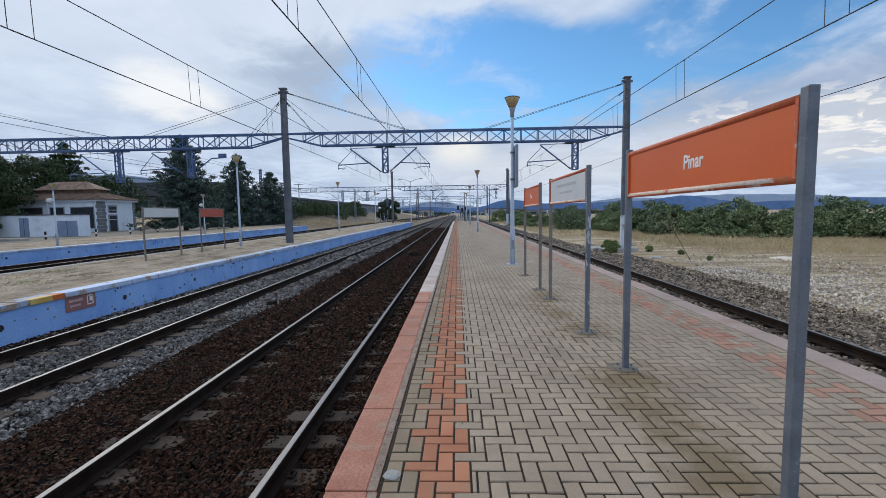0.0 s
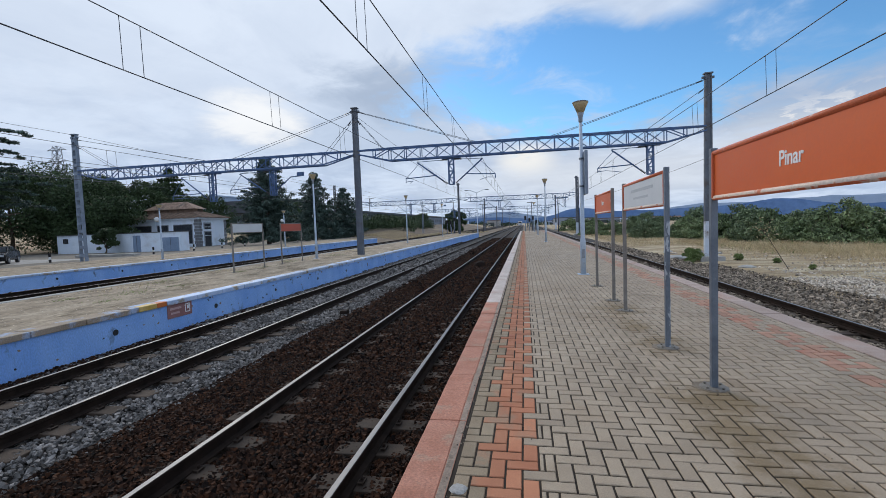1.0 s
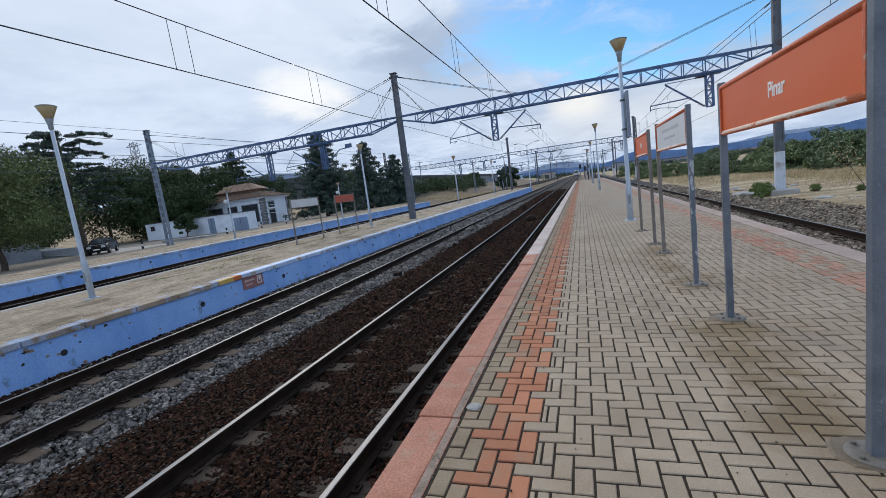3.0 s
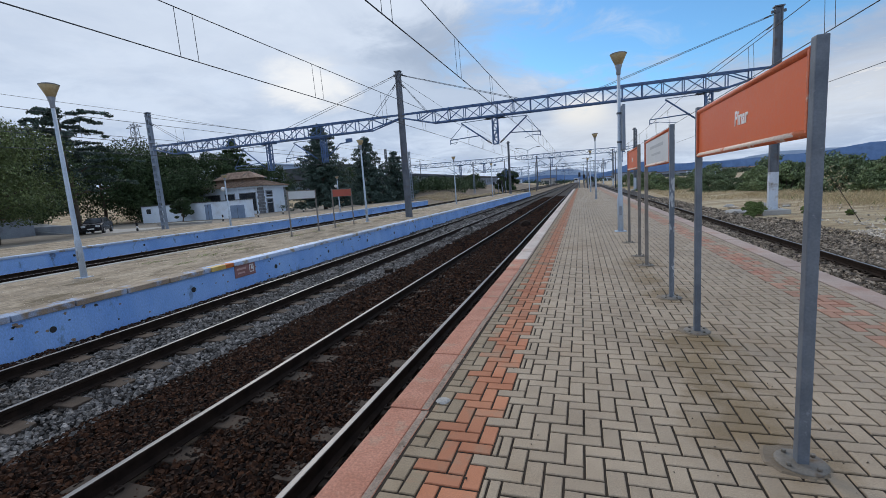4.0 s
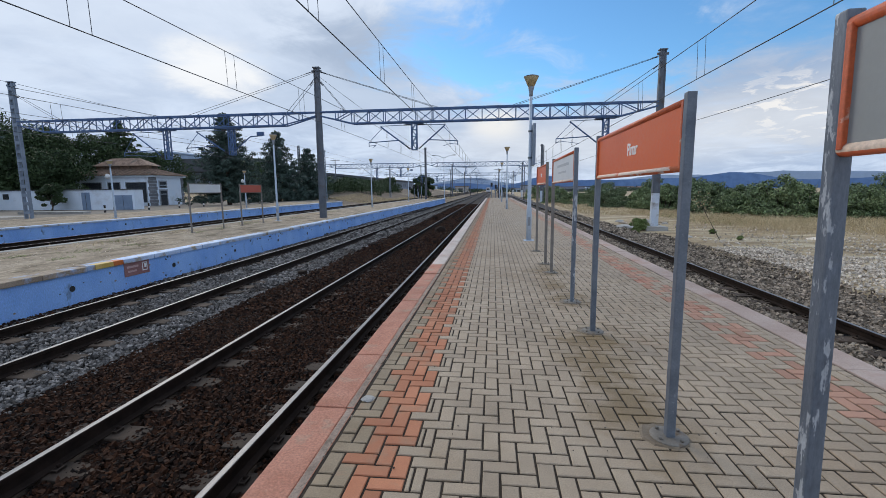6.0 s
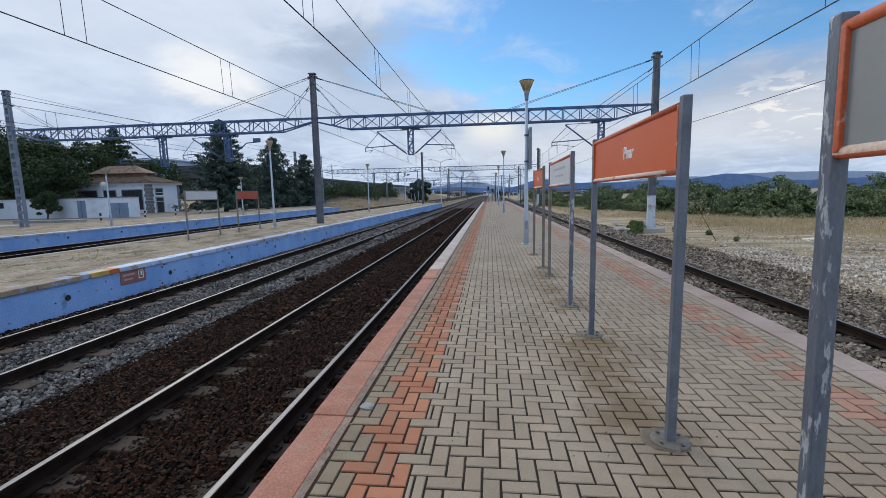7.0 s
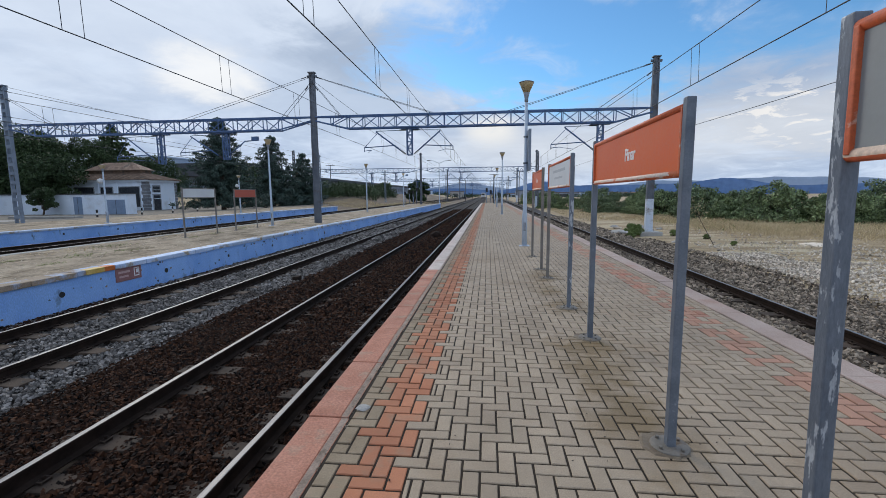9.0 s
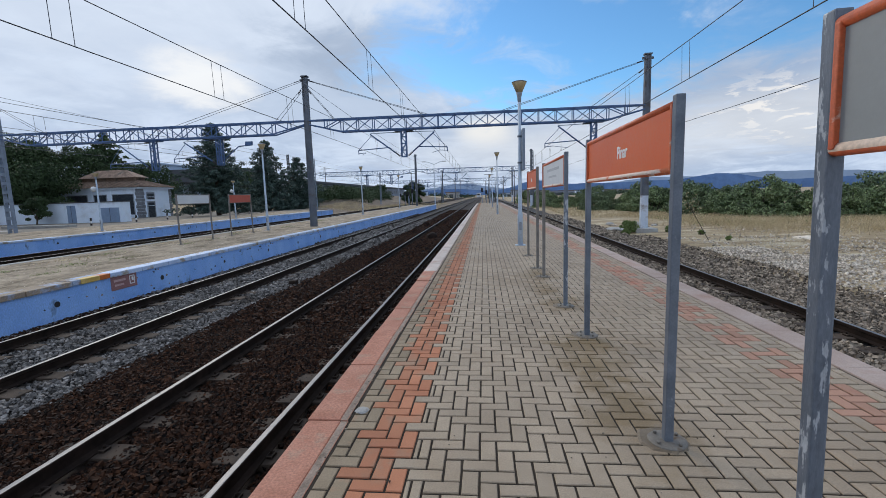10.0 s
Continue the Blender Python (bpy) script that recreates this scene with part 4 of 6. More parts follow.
# the notice on the opposite wall
nt = thing("wall_notice", "faded red notice with a pale pictogram on the blue wall", "sign", (-8.70, 9.66, -0.40))
bm = bmesh.new()
box(bm, 0.0, 0.014, -0.40, 0.40, -0.175, 0.175, bevel=0.003)
part("plate", bm, RED_PANEL, nt)
for y0, y1, z0, z1 in ((-0.32, 0.04, 0.03, 0.085), (-0.30, -0.02, -0.08, -0.03)):
    bm = bmesh.new()
    box(bm, 0.0145, 0.0165, y0, y1, z0, z1)
    part("printed_line", bm, PINK_INK, nt)
bm = bmesh.new()
for q in ((0.16, 0.33, 0.10, 0.125), (0.16, 0.33, -0.10, -0.075), (0.16, 0.185, -0.10, 0.125), (0.305, 0.33, -0.10, 0.125), (0.23, 0.29, -0.02, 0.08)):
    box(bm, 0.0145, 0.0165, *q)
part("pictogram", bm, LETTER, nt)


def lamp_post(label, at, height=4.7, panel=False, group="platform lamps", small=0.0):
    t = thing("street_lamp", label, "lamp post", at, 0, group)
    s = height / 4.7
    bm = bmesh.new()
    lathe(bm, [(0.075, 0.0), (0.075, 0.9 * s), (0.07, 0.95 * s), (0.058, 1.0 * s), (0.042, 4.22 * s)], 16)
    part("pole", bm, POLE_PAINT, t)
    bm = bmesh.new()
    box(bm, -0.15, 0.15, -0.15, 0.15, 0.0, 0.015, bevel=0.003)
    part("base_plate", bm, POLE_PAINT, t)
    bm = bmesh.new()
    box(bm, -0.035, 0.035, -0.0785, -0.07, 0.45, 0.7, bevel=0.003)
    part("service_door", bm, LAMP_CAP, t)
    bm = bmesh.new()
    lathe(bm, [(0.043, 4.14 * s), (0.055, 4.18 * s), (0.055, 4.26 * s), (0.09, 4.40 * s), (0.085, 4.405 * s)], 24)
    part("collar", bm, LAMP_CAP, t)
    bm = bmesh.new()
    lathe(bm, [(0.082, 4.395 * s), (0.203, 4.665 * s), (0.203, 4.675 * s), (0.19, 4.675 * s)], 28)
    part("shade", bm, LAMP_SHADE, t, "yellowed conical shade")
    bm = bmesh.new()
    lathe(bm, [(0.21, 4.672 * s), (0.215, 4.69 * s), (0.16, 4.71 * s), (0.02, 4.715 * s)], 28)
    part("lid", bm, LAMP_CAP, t)
    if panel:
        bm = bmesh.new()
        box(bm, 0.058, 0.13, -0.30, 0.30, 2.20, 3.36, bevel=0.006)
        part("notice_panel", bm, MAST_PALE, t, "grey notice panel seen on its edge")
        for zz in (2.4, 3.15):
            bm = bmesh.new()
            lathe(bm, [(0.062, zz), (0.066, zz + 0.005), (0.066, zz + 0.045), (0.062, zz + 0.05)], 16)
            part("clamp", bm, GALV, t)
    return t


lamp_post("pale blue lamp post with yellowed cone shade and notice panel", (1.56, 12.6, 0), panel=True)
for y in (33.6, 53.0, 72.0):
    lamp_post("pale blue lamp post with cone shade on the brick platform", (1.55, y, 0))
for y in (7.46, 23.4, 43.3, 63.0):
    lamp_post("pale blue lamp post with a cone shade on the sandy platform", (-11.85, y, -0.135), 4.85)
for y in (25.85, 41.5):
    t = lamp_post("slim lamp post on the station-side platform", (-24.5, y, -0.1), 3.75)
    bm = bmesh.new()
    bmesh.ops.create_uvsphere(bm, u_segments=14, v_segments=8, radius=0.17)
    bmesh.ops.translate(bm, vec=(-0.2, -0.05, 2.72), verts=bm.verts)
    rod(bm, (-0.2, -0.05, 2.72), (0, 0, 2.6), 0.02)
    part("floodlight", bm, SIGN_WHITE, t, "small white floodlight")

# tall double lamp at the far end of the sandy platform
t = thing("street_lamp", "tall grey lamp post with two arms", "lamp post", (-8.95, 84.5, -0.9))
bm = bmesh.new()
lathe(bm, [(0.12, 0), (0.12, 1.0), (0.09, 1.05), (0.06, 8.6)], 12)
part("pole", bm, POLE_PAINT, t)
for s in (-1, 1):
    bm = bmesh.new()
    rod(bm, (0, 0, 8.5), (s * 1.2, 0, 9.0), 0.045)
    rod(bm, (s * 1.2, 0, 9.0), (s * 2.0, 0, 9.05), 0.04)
    part("arm", bm, POLE_PAINT, t)
    bm = bmesh.new()
    box(bm, s * 2.0 - 0.35, s * 2.0 + 0.35, -0.12, 0.12, 8.98, 9.12, bevel=0.04)
    part("lamp_head", bm, LAMP_CAP, t)


# small things lying about
def boulder(name, label, category, at, r, mat, seed, flat=0.6):
    bm = bmesh.new()
    bmesh.ops.create_icosphere(bm, subdivisions=2, radius=1.0)
    q = random.Random(seed)
    for v in bm.verts:
        k = 1 + 0.22 * noise.noise(v.co * 1.7 + Vector((seed, 0, 0)))
        v.co = Vector((v.co.x * r * k, v.co.y * r * k * q.uniform(0.95, 1.05), v.co.z * r * k * flat))
    return solid(name, bm, mat, label, category, at=at)


boulder("track_box", "dark iron box between the rails", "track box", (-2.55, 24.5, -0.80), 0.33, RUST, 3, 0.75)
boulder("stone", "grey concrete crumb by the kerb", "stone", (-0.415, 2.45, 0.004), 0.05, CONCRETE, 5, 0.25)
boulder("stone", "pale rock in the dry grass", "stone", (15.4, 20.9, -0.9), 0.7, STONE_PALE, 6, 0.14)
boulder("stone", "broken concrete lump near the mast", "stone", (8.6, 27.5, -0.88), 0.55, CONCRETE, 7, 0.3)
boulder("stone", "broken concrete slab beside the track", "stone", (9.9, 22.0, -0.9), 0.35, CONCRETE, 8, 0.3)
rb = random.Random(31)
for k in range(16):
    x, y = rb.uniform(9.0, 12.5), rb.uniform(25.5, 33)
    boulder("rubble_stone", "rough earthy stone in the low rubble heap by the mast", "stone", (x, y, -0.90), rb.uniform(0.14, 0.42), (CONCRETE, DIRT, STONE_MIXED)[k % 3], 40 + k, rb.uniform(0.3, 0.55))
for k, (x, y) in enumerate(((-5.0, 11.4), (-4.7, 18.0), (-4.8, 26.0), (-4.75, 33.0), (-4.75, 41.0))):
    bm = bmesh.new()
    box(bm, -0.09, 0.09, -0.12, 0.12, -0.06, 0.14, bevel=0.02)
    solid("cable_marker", bm, RUST, "dark cable marker block between the tracks", "marker", at=(x, y, -0.9))


# ---- station building and forecourt ----
def window(parent, bmargs, mat, name="window", frame=None, depth=0.08):
    bm = bmesh.new()
    box(bm, *bmargs)
    return part(name, bm, mat, parent)


sb = thing("station_building", "old station building with stone corners and hipped clay tile roof", "building", (-50.3, 60.3, -0.45))
L, D, H = 14.0, 6.3, 4.35
bm = bmesh.new()
box(bm, -L, 0, 0, D, 0, H)
part("wall", bm, WHITE_WALL, sb, "weathered white rendered walls")
for x in (-12.4, -8.1, -5.05):
    bm = bmesh.new()
    box(bm, x - 0.28, x + 0.28, -0.06, 0.0, 2.1, H)
    part("pier", bm, WHITE_WALL, sb, "white window pier")
bm = bmesh.new()
box(bm, -L - 0.35, 0.35, -0.35, D + 0.35, H, H + 0.28, bevel=0.04)
part("cornice", bm, WHITE_WALL, sb)
bm = bmesh.new()
base = [bm.verts.new(p) for p in ((-L - 0.6, -0.6, H + 0.28), (0.6, -0.6, H + 0.28), (0.6, D + 0.6, H + 0.28), (-L - 0.6, D + 0.6, H + 0.28))]
mid = [bm.verts.new(p) for p in ((-L + 2.6, 2.2, H + 1.35), (-2.4, 2.2, H + 1.35), (-2.4, D - 2.2, H + 1.35), (-L + 2.6, D - 2.2, H + 1.35))]
for i in range(4):
    bm.faces.new((base[i], base[(i + 1) % 4], mid[(i + 1) % 4], mid[i]))
up_ = [bm.verts.new((v.co.x, v.co.y, v.co.z + 0.55)) for v in mid]
for i in range(4):
    bm.faces.new((mid[i], mid[(i + 1) % 4], up_[(i + 1) % 4], up_[i]))
ex = [bm.verts.new((v.co.x + (0.4 if i in (1, 2) else -0.4), v.co.y + (0.4 if i > 1 else -0.4), H + 1.85)) for i, v in enumerate(mid)]
r0, r1 = bm.verts.new((-L + 4.6, D / 2, H + 3.1)), bm.verts.new((-4.6, D / 2, H + 3.1))
bm.faces.new((ex[0], ex[1], r1, r0))
bm.faces.new((ex[1], ex[2], r1))
bm.faces.new((ex[2], ex[3], r0, r1))
bm.faces.new((ex[3], ex[0], r0))
bm.faces.new(base[::-1])
bm.faces.new(ex[::-1])
part("roof", bm, ROOF_TILE, sb, "brown clay tile roof, mossy and weathered")
rib = bmesh.new()
for i in range(60):
    x = -L - 0.4 + i * (L + 0.8) / 59
    k0 = max(0.0, (-L + 2.6 - x) / 3.2, (x + 2.4) / 3.0)
    if k0 < 0.95:
        rod(rib, (x, -0.6, H + 0.31), (x, 2.4 - k0 * 3.0, H + 1.38 - k0 * 1.07), 0.06, n=5)
for i in range(40):
    y = -0.4 + i * (D + 0.8) / 39
    k0 = max(0.0, (2.4 - y) / 3.0, (y - D + 2.4) / 3.0)
    if k0 < 0.95:
        rod(rib, (0.6, y, H + 0.31), (-2.4 + k0 * 3.0, y, H + 1.38 - k0 * 1.07), 0.06, n=5)
tiles = part("roof_ribbing", rib, ROOF_TILE, sb, "rows of rounded clay tiles")
tiles["kind"] = "stuff"
for x0, x1 in ((-0.75, 0.06), (-L - 0.06, -L + 0.6)):
    for k in range(9):
        g = 0.14 if k % 2 else 0.0
        bm = bmesh.new()
        box(bm, x0 - g, x1 + (0.0 if x1 > 0 else g), -0.05, 0.05, k * H / 9 + 0.012, (k + 1) * H / 9 - 0.012, bevel=0.02)
        part("quoin_stone", bm, STONE_TRIM, sb)
for y0 in (0.06, D - 0.5):
    for k in range(9):
        g = 0.14 if k % 2 else 0.0
        bm = bmesh.new()
        box(bm, -0.05, 0.05, y0, y0 + 0.5 + g, k * H / 9 + 0.012, (k + 1) * H / 9 - 0.012, bevel=0.02)
        part("quoin_stone", bm, STONE_TRIM, sb)
for x0, x1, z0, z1 in ((-4.65, -1.1, 0.5, 3.65), (-7.65, -5.45, 1.2, 3.65), (-12.0, -8.6, 1.2, 3.65)):
    w_ = window(sb, (x0, x1, -0.03, -0.01, z0, z1), GREY_WALL, "window")
    bm = bmesh.new()
    box(bm, x0 + 0.15, x1 - 0.15, -0.045, -0.03, z0 + 0.12, z1 - 0.12)
    part("pane", bm, DARK_OPENING, w_)
    bm = bmesh.new()
    box(bm, x0 - 0.1, x1 + 0.1, -0.16, -0.01, z0 - 0.12, z0)
    part("sill", bm, WHITE_WALL, w_)
for y0, y1, z0, z1, m in ((1.2, 2.5, 0.0, 2.3, DARK_OPENING), (1.2, 2.5, 2.75, 3.65, DARK_OPENING)):
    bm = bmesh.new()
    box(bm, 0.01, 0.05, y0 - 0.2, y1 + 0.2, z0, z1 + 0.2)
    d_ = part("door", bm, GREY_WALL, sb)
    bm = bmesh.new()
    box(bm, 0.052, 0.07, y0, y1, z0, z1)
    part("door_leaf", bm, m, d_)
    bm = bmesh.new()
    box(bm, 0.072, 0.085, y0, y1, z1 - 0.55, z1 - 0.48)
    part("transom", bm, WHITE_WALL, d_)

an = thing("annex", "low white annex with blue steel doors and flat roof", "building", (-41.1, 46.2, -0.45))
bm = bmesh.new()
box(bm, -18.4, 0, 0, 1.3, 0, 2.38)
part("wall", bm, WHITE_WALL, an)
bm = bmesh.new()
box(bm, -18.5, 0.1, -0.1, 1.4, 2.38, 2.48, bevel=0.02)
part("roof_edge", bm, FACTORY_DARK, an, "dark roof edge")
for x0, x1, z0, z1, m, n_ in ((-2.6, -0.3, 0.02, 1.75, DOOR_BLUE, "gate_door"), (-6.85, -5.75, 0.02, 2.1, DOOR_BLUE, "door"), (-17.45, -16.65, 1.35, 2.0, DARK_OPENING, "window")):
    bm = bmesh.new()
    box(bm, x0, x1, -0.04, -0.005, z0, z1, bevel=0.01)
    d_ = part(n_, bm, m, an)
    if n_ != "window":
        bm = bmesh.new()
        box(bm, (x0 + x1) / 2 - 0.02, (x0 + x1) / 2 + 0.02, -0.06, -0.042, z0, z1)
        part("centre_post", bm, FACTORY_DARK, d_)

# shed behind the leafy tree
sh = thing("shed", "pale low shed wall behind the trees", "building", (-58, 27, -0.45))
bm = bmesh.new()
box(bm, -6, 4, 0, 3, 0, 1.9)
part("wall", bm, GREY_WALL, sh)
bm = bmesh.new()
box(bm, -6.2, 4.2, -0.2, 3.2, 1.9, 2.05)
part("roof", bm, ROOF_TILE, sh)
bm = bmesh.new()
box(bm, 0, 9, 0, 0.3, 0, 0.9, bevel=0.04)
solid("garden_wall", bm, GREY_WALL, "low grey masonry wall at the forecourt", "wall", "structure", at=(-56, 30.5, -0.42))

# bollards along the forecourt
for k, (x, y) in enumerate(((-37.5, 28.5), (-36.6, 37.5), (-37.0, 43.4), (-37.4, 48.6), (-36.6, 52.0), (-34.0, 61.0))):
    b = thing("bollard", "short black and white striped bollard", "bollard", (x, y, -0.38), 0, "forecourt bollards")
    for z0, z1, m in ((0, 0.3, BLACK), (0.3, 0.5, LETTER), (0.5, 0.8, BLACK)):
        bm = bmesh.new()
        lathe(bm, [(0.085, z0), (0.085, z1 - 0.02), (0.08, z1)], 12)
        part("band", bm, m, b)
bm = bmesh.new()
box(bm, -7, 0, -0.4, 0.4, 0, 0.28, bevel=0.03)
solid("planter_edge", bm, CONCRETE, "long low concrete planter edge before the annex", "planter", at=(-37.6, 36.6, -0.42))
bm = bmesh.new()
rows = [((-75, 34), 5), ((-62, 33.0), 4.5), ((-50, 32.5), 4.5), ((-40, 31), 6), ((-32.5, 30), 9)]
prev = None
for (x, y), w in rows:
    z = -0.385 + (0.0 if x > -50 else (-50 - x) * 0.09)
    cur = (bm.verts.new((x, y - w / 2, z)), bm.verts.new((x, y + w / 2, z)))
    if prev:
        bm.faces.new((prev[0], cur[0], cur[1], prev[1]))
    prev = cur
solid("road", bm, CONCRETE, "pale dusty access road climbing from the forecourt", "road", "structure")

# the parked car
car = thing("parked_car", "dark parked hatchback on the forecourt", "car", (-44.0, 29.5, -0.385), 132)
prof = [(-2.0, 0.35), (-2.05, 0.62), (-1.95, 0.86), (-1.1, 0.98), (-0.45, 1.42), (0.9, 1.47), (1.75, 1.1), (2.0, 0.95), (2.05, 0.5), (1.95, 0.3), (-1.9, 0.25)]
bm = bmesh.new()
lows = [[bm.verts.new((x, s * (0.82 if z < 1.0 else 0.64), z)) for x, z in prof] for s in (-1, 1)]
n = len(prof)
for i in range(n):
    bm.faces.new((lows[0][i], lows[0][(i + 1) % n], lows[1][(i + 1) % n], lows[1][i]))
bm.faces.new(lows[0][::-1])
bm.faces.new(lows[1])
bmesh.ops.bevel(bm, geom=list(bm.edges), offset=0.05, segments=2, affect="EDGES")
part("body", bm, CAR_PAINT, car)
bm = bmesh.new()
q = [bm.verts.new(p) for p in ((-1.08, -0.66, 1.01), (-1.08, 0.66, 1.01), (-0.52, 0.58, 1.40), (-0.52, -0.58, 1.40))]
bm.faces.new(q)
g = bmesh.ops.extrude_face_region(bm, geom=bm.faces[:])
bmesh.ops.translate(bm, vec=(-0.02, 0, 0.02), verts=[v for v in g["geom"] if isinstance(v, bmesh.types.BMVert)])
part("windscreen", bm, CAR_GLASS, car)
for s in (-1, 1):
    bm = bmesh.new()
    vs = [bm.verts.new((x, s * y, z)) for x, y, z in ((-0.75, 0.79, 1.04), (1.2, 0.79, 1.06), (0.85, 0.665, 1.40), (-0.4, 0.665, 1.38))]
    bm.faces.new(vs)
    g = bmesh.ops.extrude_face_region(bm, geom=bm.faces[:])
    bmesh.ops.translate(bm, vec=(0, s * 0.02, 0.0), verts=[v for v in g["geom"] if isinstance(v, bmesh.types.BMVert)])
    part("side_window", bm, CAR_GLASS, car)
    bm = bmesh.new()
    box(bm, -2.06, -1.9, s * 0.55 - 0.17, s * 0.55 + 0.17, 0.62, 0.8, bevel=0.03)
    part("headlight", bm, LAMP_GLASS, car)
    for x in (-1.28, 1.28):
        bm = bmesh.new()
        rod(bm, (x, s * 0.66, 0.31), (x, s * 0.85, 0.31), 0.31, n=20)
        wheel = part("wheel", bm, RUBBER, car)
        bm = bmesh.new()
        rod(bm, (x, s * 0.85, 0.31), (x, s * 0.865, 0.31), 0.19, n=16)
        part("rim", bm, ALLOY, wheel)
bm = bmesh.new()
box(bm, -2.09, -2.05, -0.26, 0.26, 0.42, 0.53)
part("number_plate", bm, LETTER, car)

# ---- far structures ----
fa = thing("factory", "pale blue industrial hall behind the station", "building", (-99, 112, 4.0))
bm = bmesh.new()
box(bm, 0, 11.5, 0, 25, 0, 8.3)
part("wall", bm, FACTORY, fa)
bm = bmesh.new()
box(bm, -0.4, 11.9, -0.4, 25.4, 8.3, 8.75, bevel=0.1)
part("roof", bm, FACTORY, fa)
bm = bmesh.new()
box(bm, 11.6, 32, 4, 20, 3.4, 7.0)
part("canopy", bm, FACTORY_DARK, fa)
for k in range(5):
    bm = bmesh.new()
    rod(bm, (13 + 4.5 * k, 4.5, 0), (13 + 4.5 * k, 4.5, 6.2), 0.2)
    part("column", bm, FACTORY_DARK, fa)
wv = thing("long_shed", "long low grey building with a dark roof along the embankment", "building", (-47.0, 112, 2.0), 0)
bm = bmesh.new()
box(bm, -8, 0, 0, 150, 0, 3.9)
part("wall", bm, FAR_WALL, wv)
bm = bmesh.new()
box(bm, -8.6, 0.6, -0.5, 150.5, 3.9, 4.7, bevel=0.1)
part("roof", bm, FACTORY_DARK, wv)
for k in range(24):
    bm = bmesh.new()
    box(bm, 0.0, 0.12, 3 + 6 * k, 5.4 + 6 * k, 1.4, 3.0)
    part("window", bm, STONE_TRIM, wv)


def lattice_tower(label, at, h, w0, w1, arms=(), name="lattice_tower"):
    t = thing(name, label, "tower", at)
    bm = bmesh.new()
    n = max(6, int(h / 1.2))
    for sx, sy in ((-1, -1), (1, -1), (1, 1), (-1, 1)):
        bar(bm, (sx * w0 / 2, sy * w0 / 2, 0), (sx * w1 / 2, sy * w1 / 2, h), 0.09, 0.09)
    for i in range(n):
        z0, z1 = h * i / n, h * (i + 1) / n
        wa, wb = w0 + (w1 - w0) * i / n, w0 + (w1 - w0) * (i + 1) / n
        for sx, sy, ex, ey in ((-1, -1, 1, -1), (1, -1, 1, 1), (1, 1, -1, 1), (-1, 1, -1, -1)):
            bar(bm, (sx * wa / 2, sy * wa / 2, z0), (ex * wb / 2, ey * wb / 2, z1), 0.05, 0.05)
            bar(bm, (ex * wa / 2, ey * wa / 2, z0), (sx * wb / 2, sy * wb / 2, z1), 0.05, 0.05)
    part("lattice", bm, MAST, t)
    for z, r in arms:
        bm = bmesh.new()
        bar(bm, (-r, 0, z), (r, 0, z), 0.1, 0.1)
        bar(bm, (-r, 0, z), (0, 0, z + 0.8), 0.06, 0.06)
        bar(bm, (r, 0, z), (0, 0, z + 0.8), 0.06, 0.06)
        part("cross_arm", bm, MAST, t)
    return t


lattice_tower("grey lattice power pylon behind the trees", (-88.5, 70, 2.0), 17.5, 2.6, 0.9, ((16.8, 2.2), (14.6, 2.6), (12.4, 2.2)), "power_pylon")
lattice_tower("slim lattice mast beside the track", (9.3, 80.5, -0.9), 10.0, 0.5, 0.4)
lattice_tower("slim lattice mast near the dark trees", (-43.0, 95, -0.4), 12.1, 0.5, 0.35)
for x, y, z0, h in ((-40.1, 110, 0.5, 9.0), (-33, 140, -0.5, 9.0), (-19.0, 118, -1, 9.0), (7.8, 105, -1, 8.0), (2.0, 118, -1, 8.0), (-13.0, 140, -1, 9.0), (-24.0, 165, -1, 9), (-8.5, 175, -1, 8.5), (4.5, 150, -1, 8.5), (1.5, 210, -1, 9), (-14, 225, -1, 9), (-30, 215, -1, 9), (8.5, 190, -1, 8), (-9, 270, -1, 9), (3.5, 265, -1, 9)):
    t = thing("utility_pole", "dark utility pole with a crossbar far down the line", "pole", (x, y, z0))
    bm = bmesh.new()
    rod(bm, (0, 0, 0), (0, 0, h), 0.13, 0.1)
    part("pole", bm, MAST, t)
    bm = bmesh.new()
    bar(bm, (-1.2, 0, h - 0.2), (1.2, 0, h - 0.2), 0.14, 0.12)
    part("crossbar", bm, MAST, t)
# signals and cabinets where the yard begins
sg = random.Random(9)
for k in range(10):
    x, y = (-13.5 - 1.6 * k + sg.uniform(-0.5, 0.5), 92 + 5 * k) if k < 6 else (0.2 + 0.9 * (k - 6), 92 + 6 * (k - 6))
    t = thing("railway_signal", "dark railway signal on a short post", "signal", (x, y, -0.95), 0, "yard signals")
    h = sg.uniform(2.0, 3.6)
    bm = bmesh.new()
    rod(bm, (0, 0, 0), (0, 0, h), 0.07)
    part("post", bm, MAST_PALE, t)
    bm = bmesh.new()
    box(bm, -0.22, 0.22, -0.12, 0.12, h - 0.1, h + 0.75, bevel=0.05)
    part("signal_head", bm, BLACK, t)
tr = thing("train", "white train front far down the line", "train", (-3.2, 330, ZR))
bm = bmesh.new()
box(bm, -1.4, 1.4, 0, 60, 0.3, 3.6, bevel=0.3)
part("body", bm, TRAIN_WHITE, tr)
bm = bmesh.new()
box(bm, -1.1, 1.1, -0.08, -0.02, 1.9, 3.0, bevel=0.02)
part("windscreen", bm, BLACK, tr)


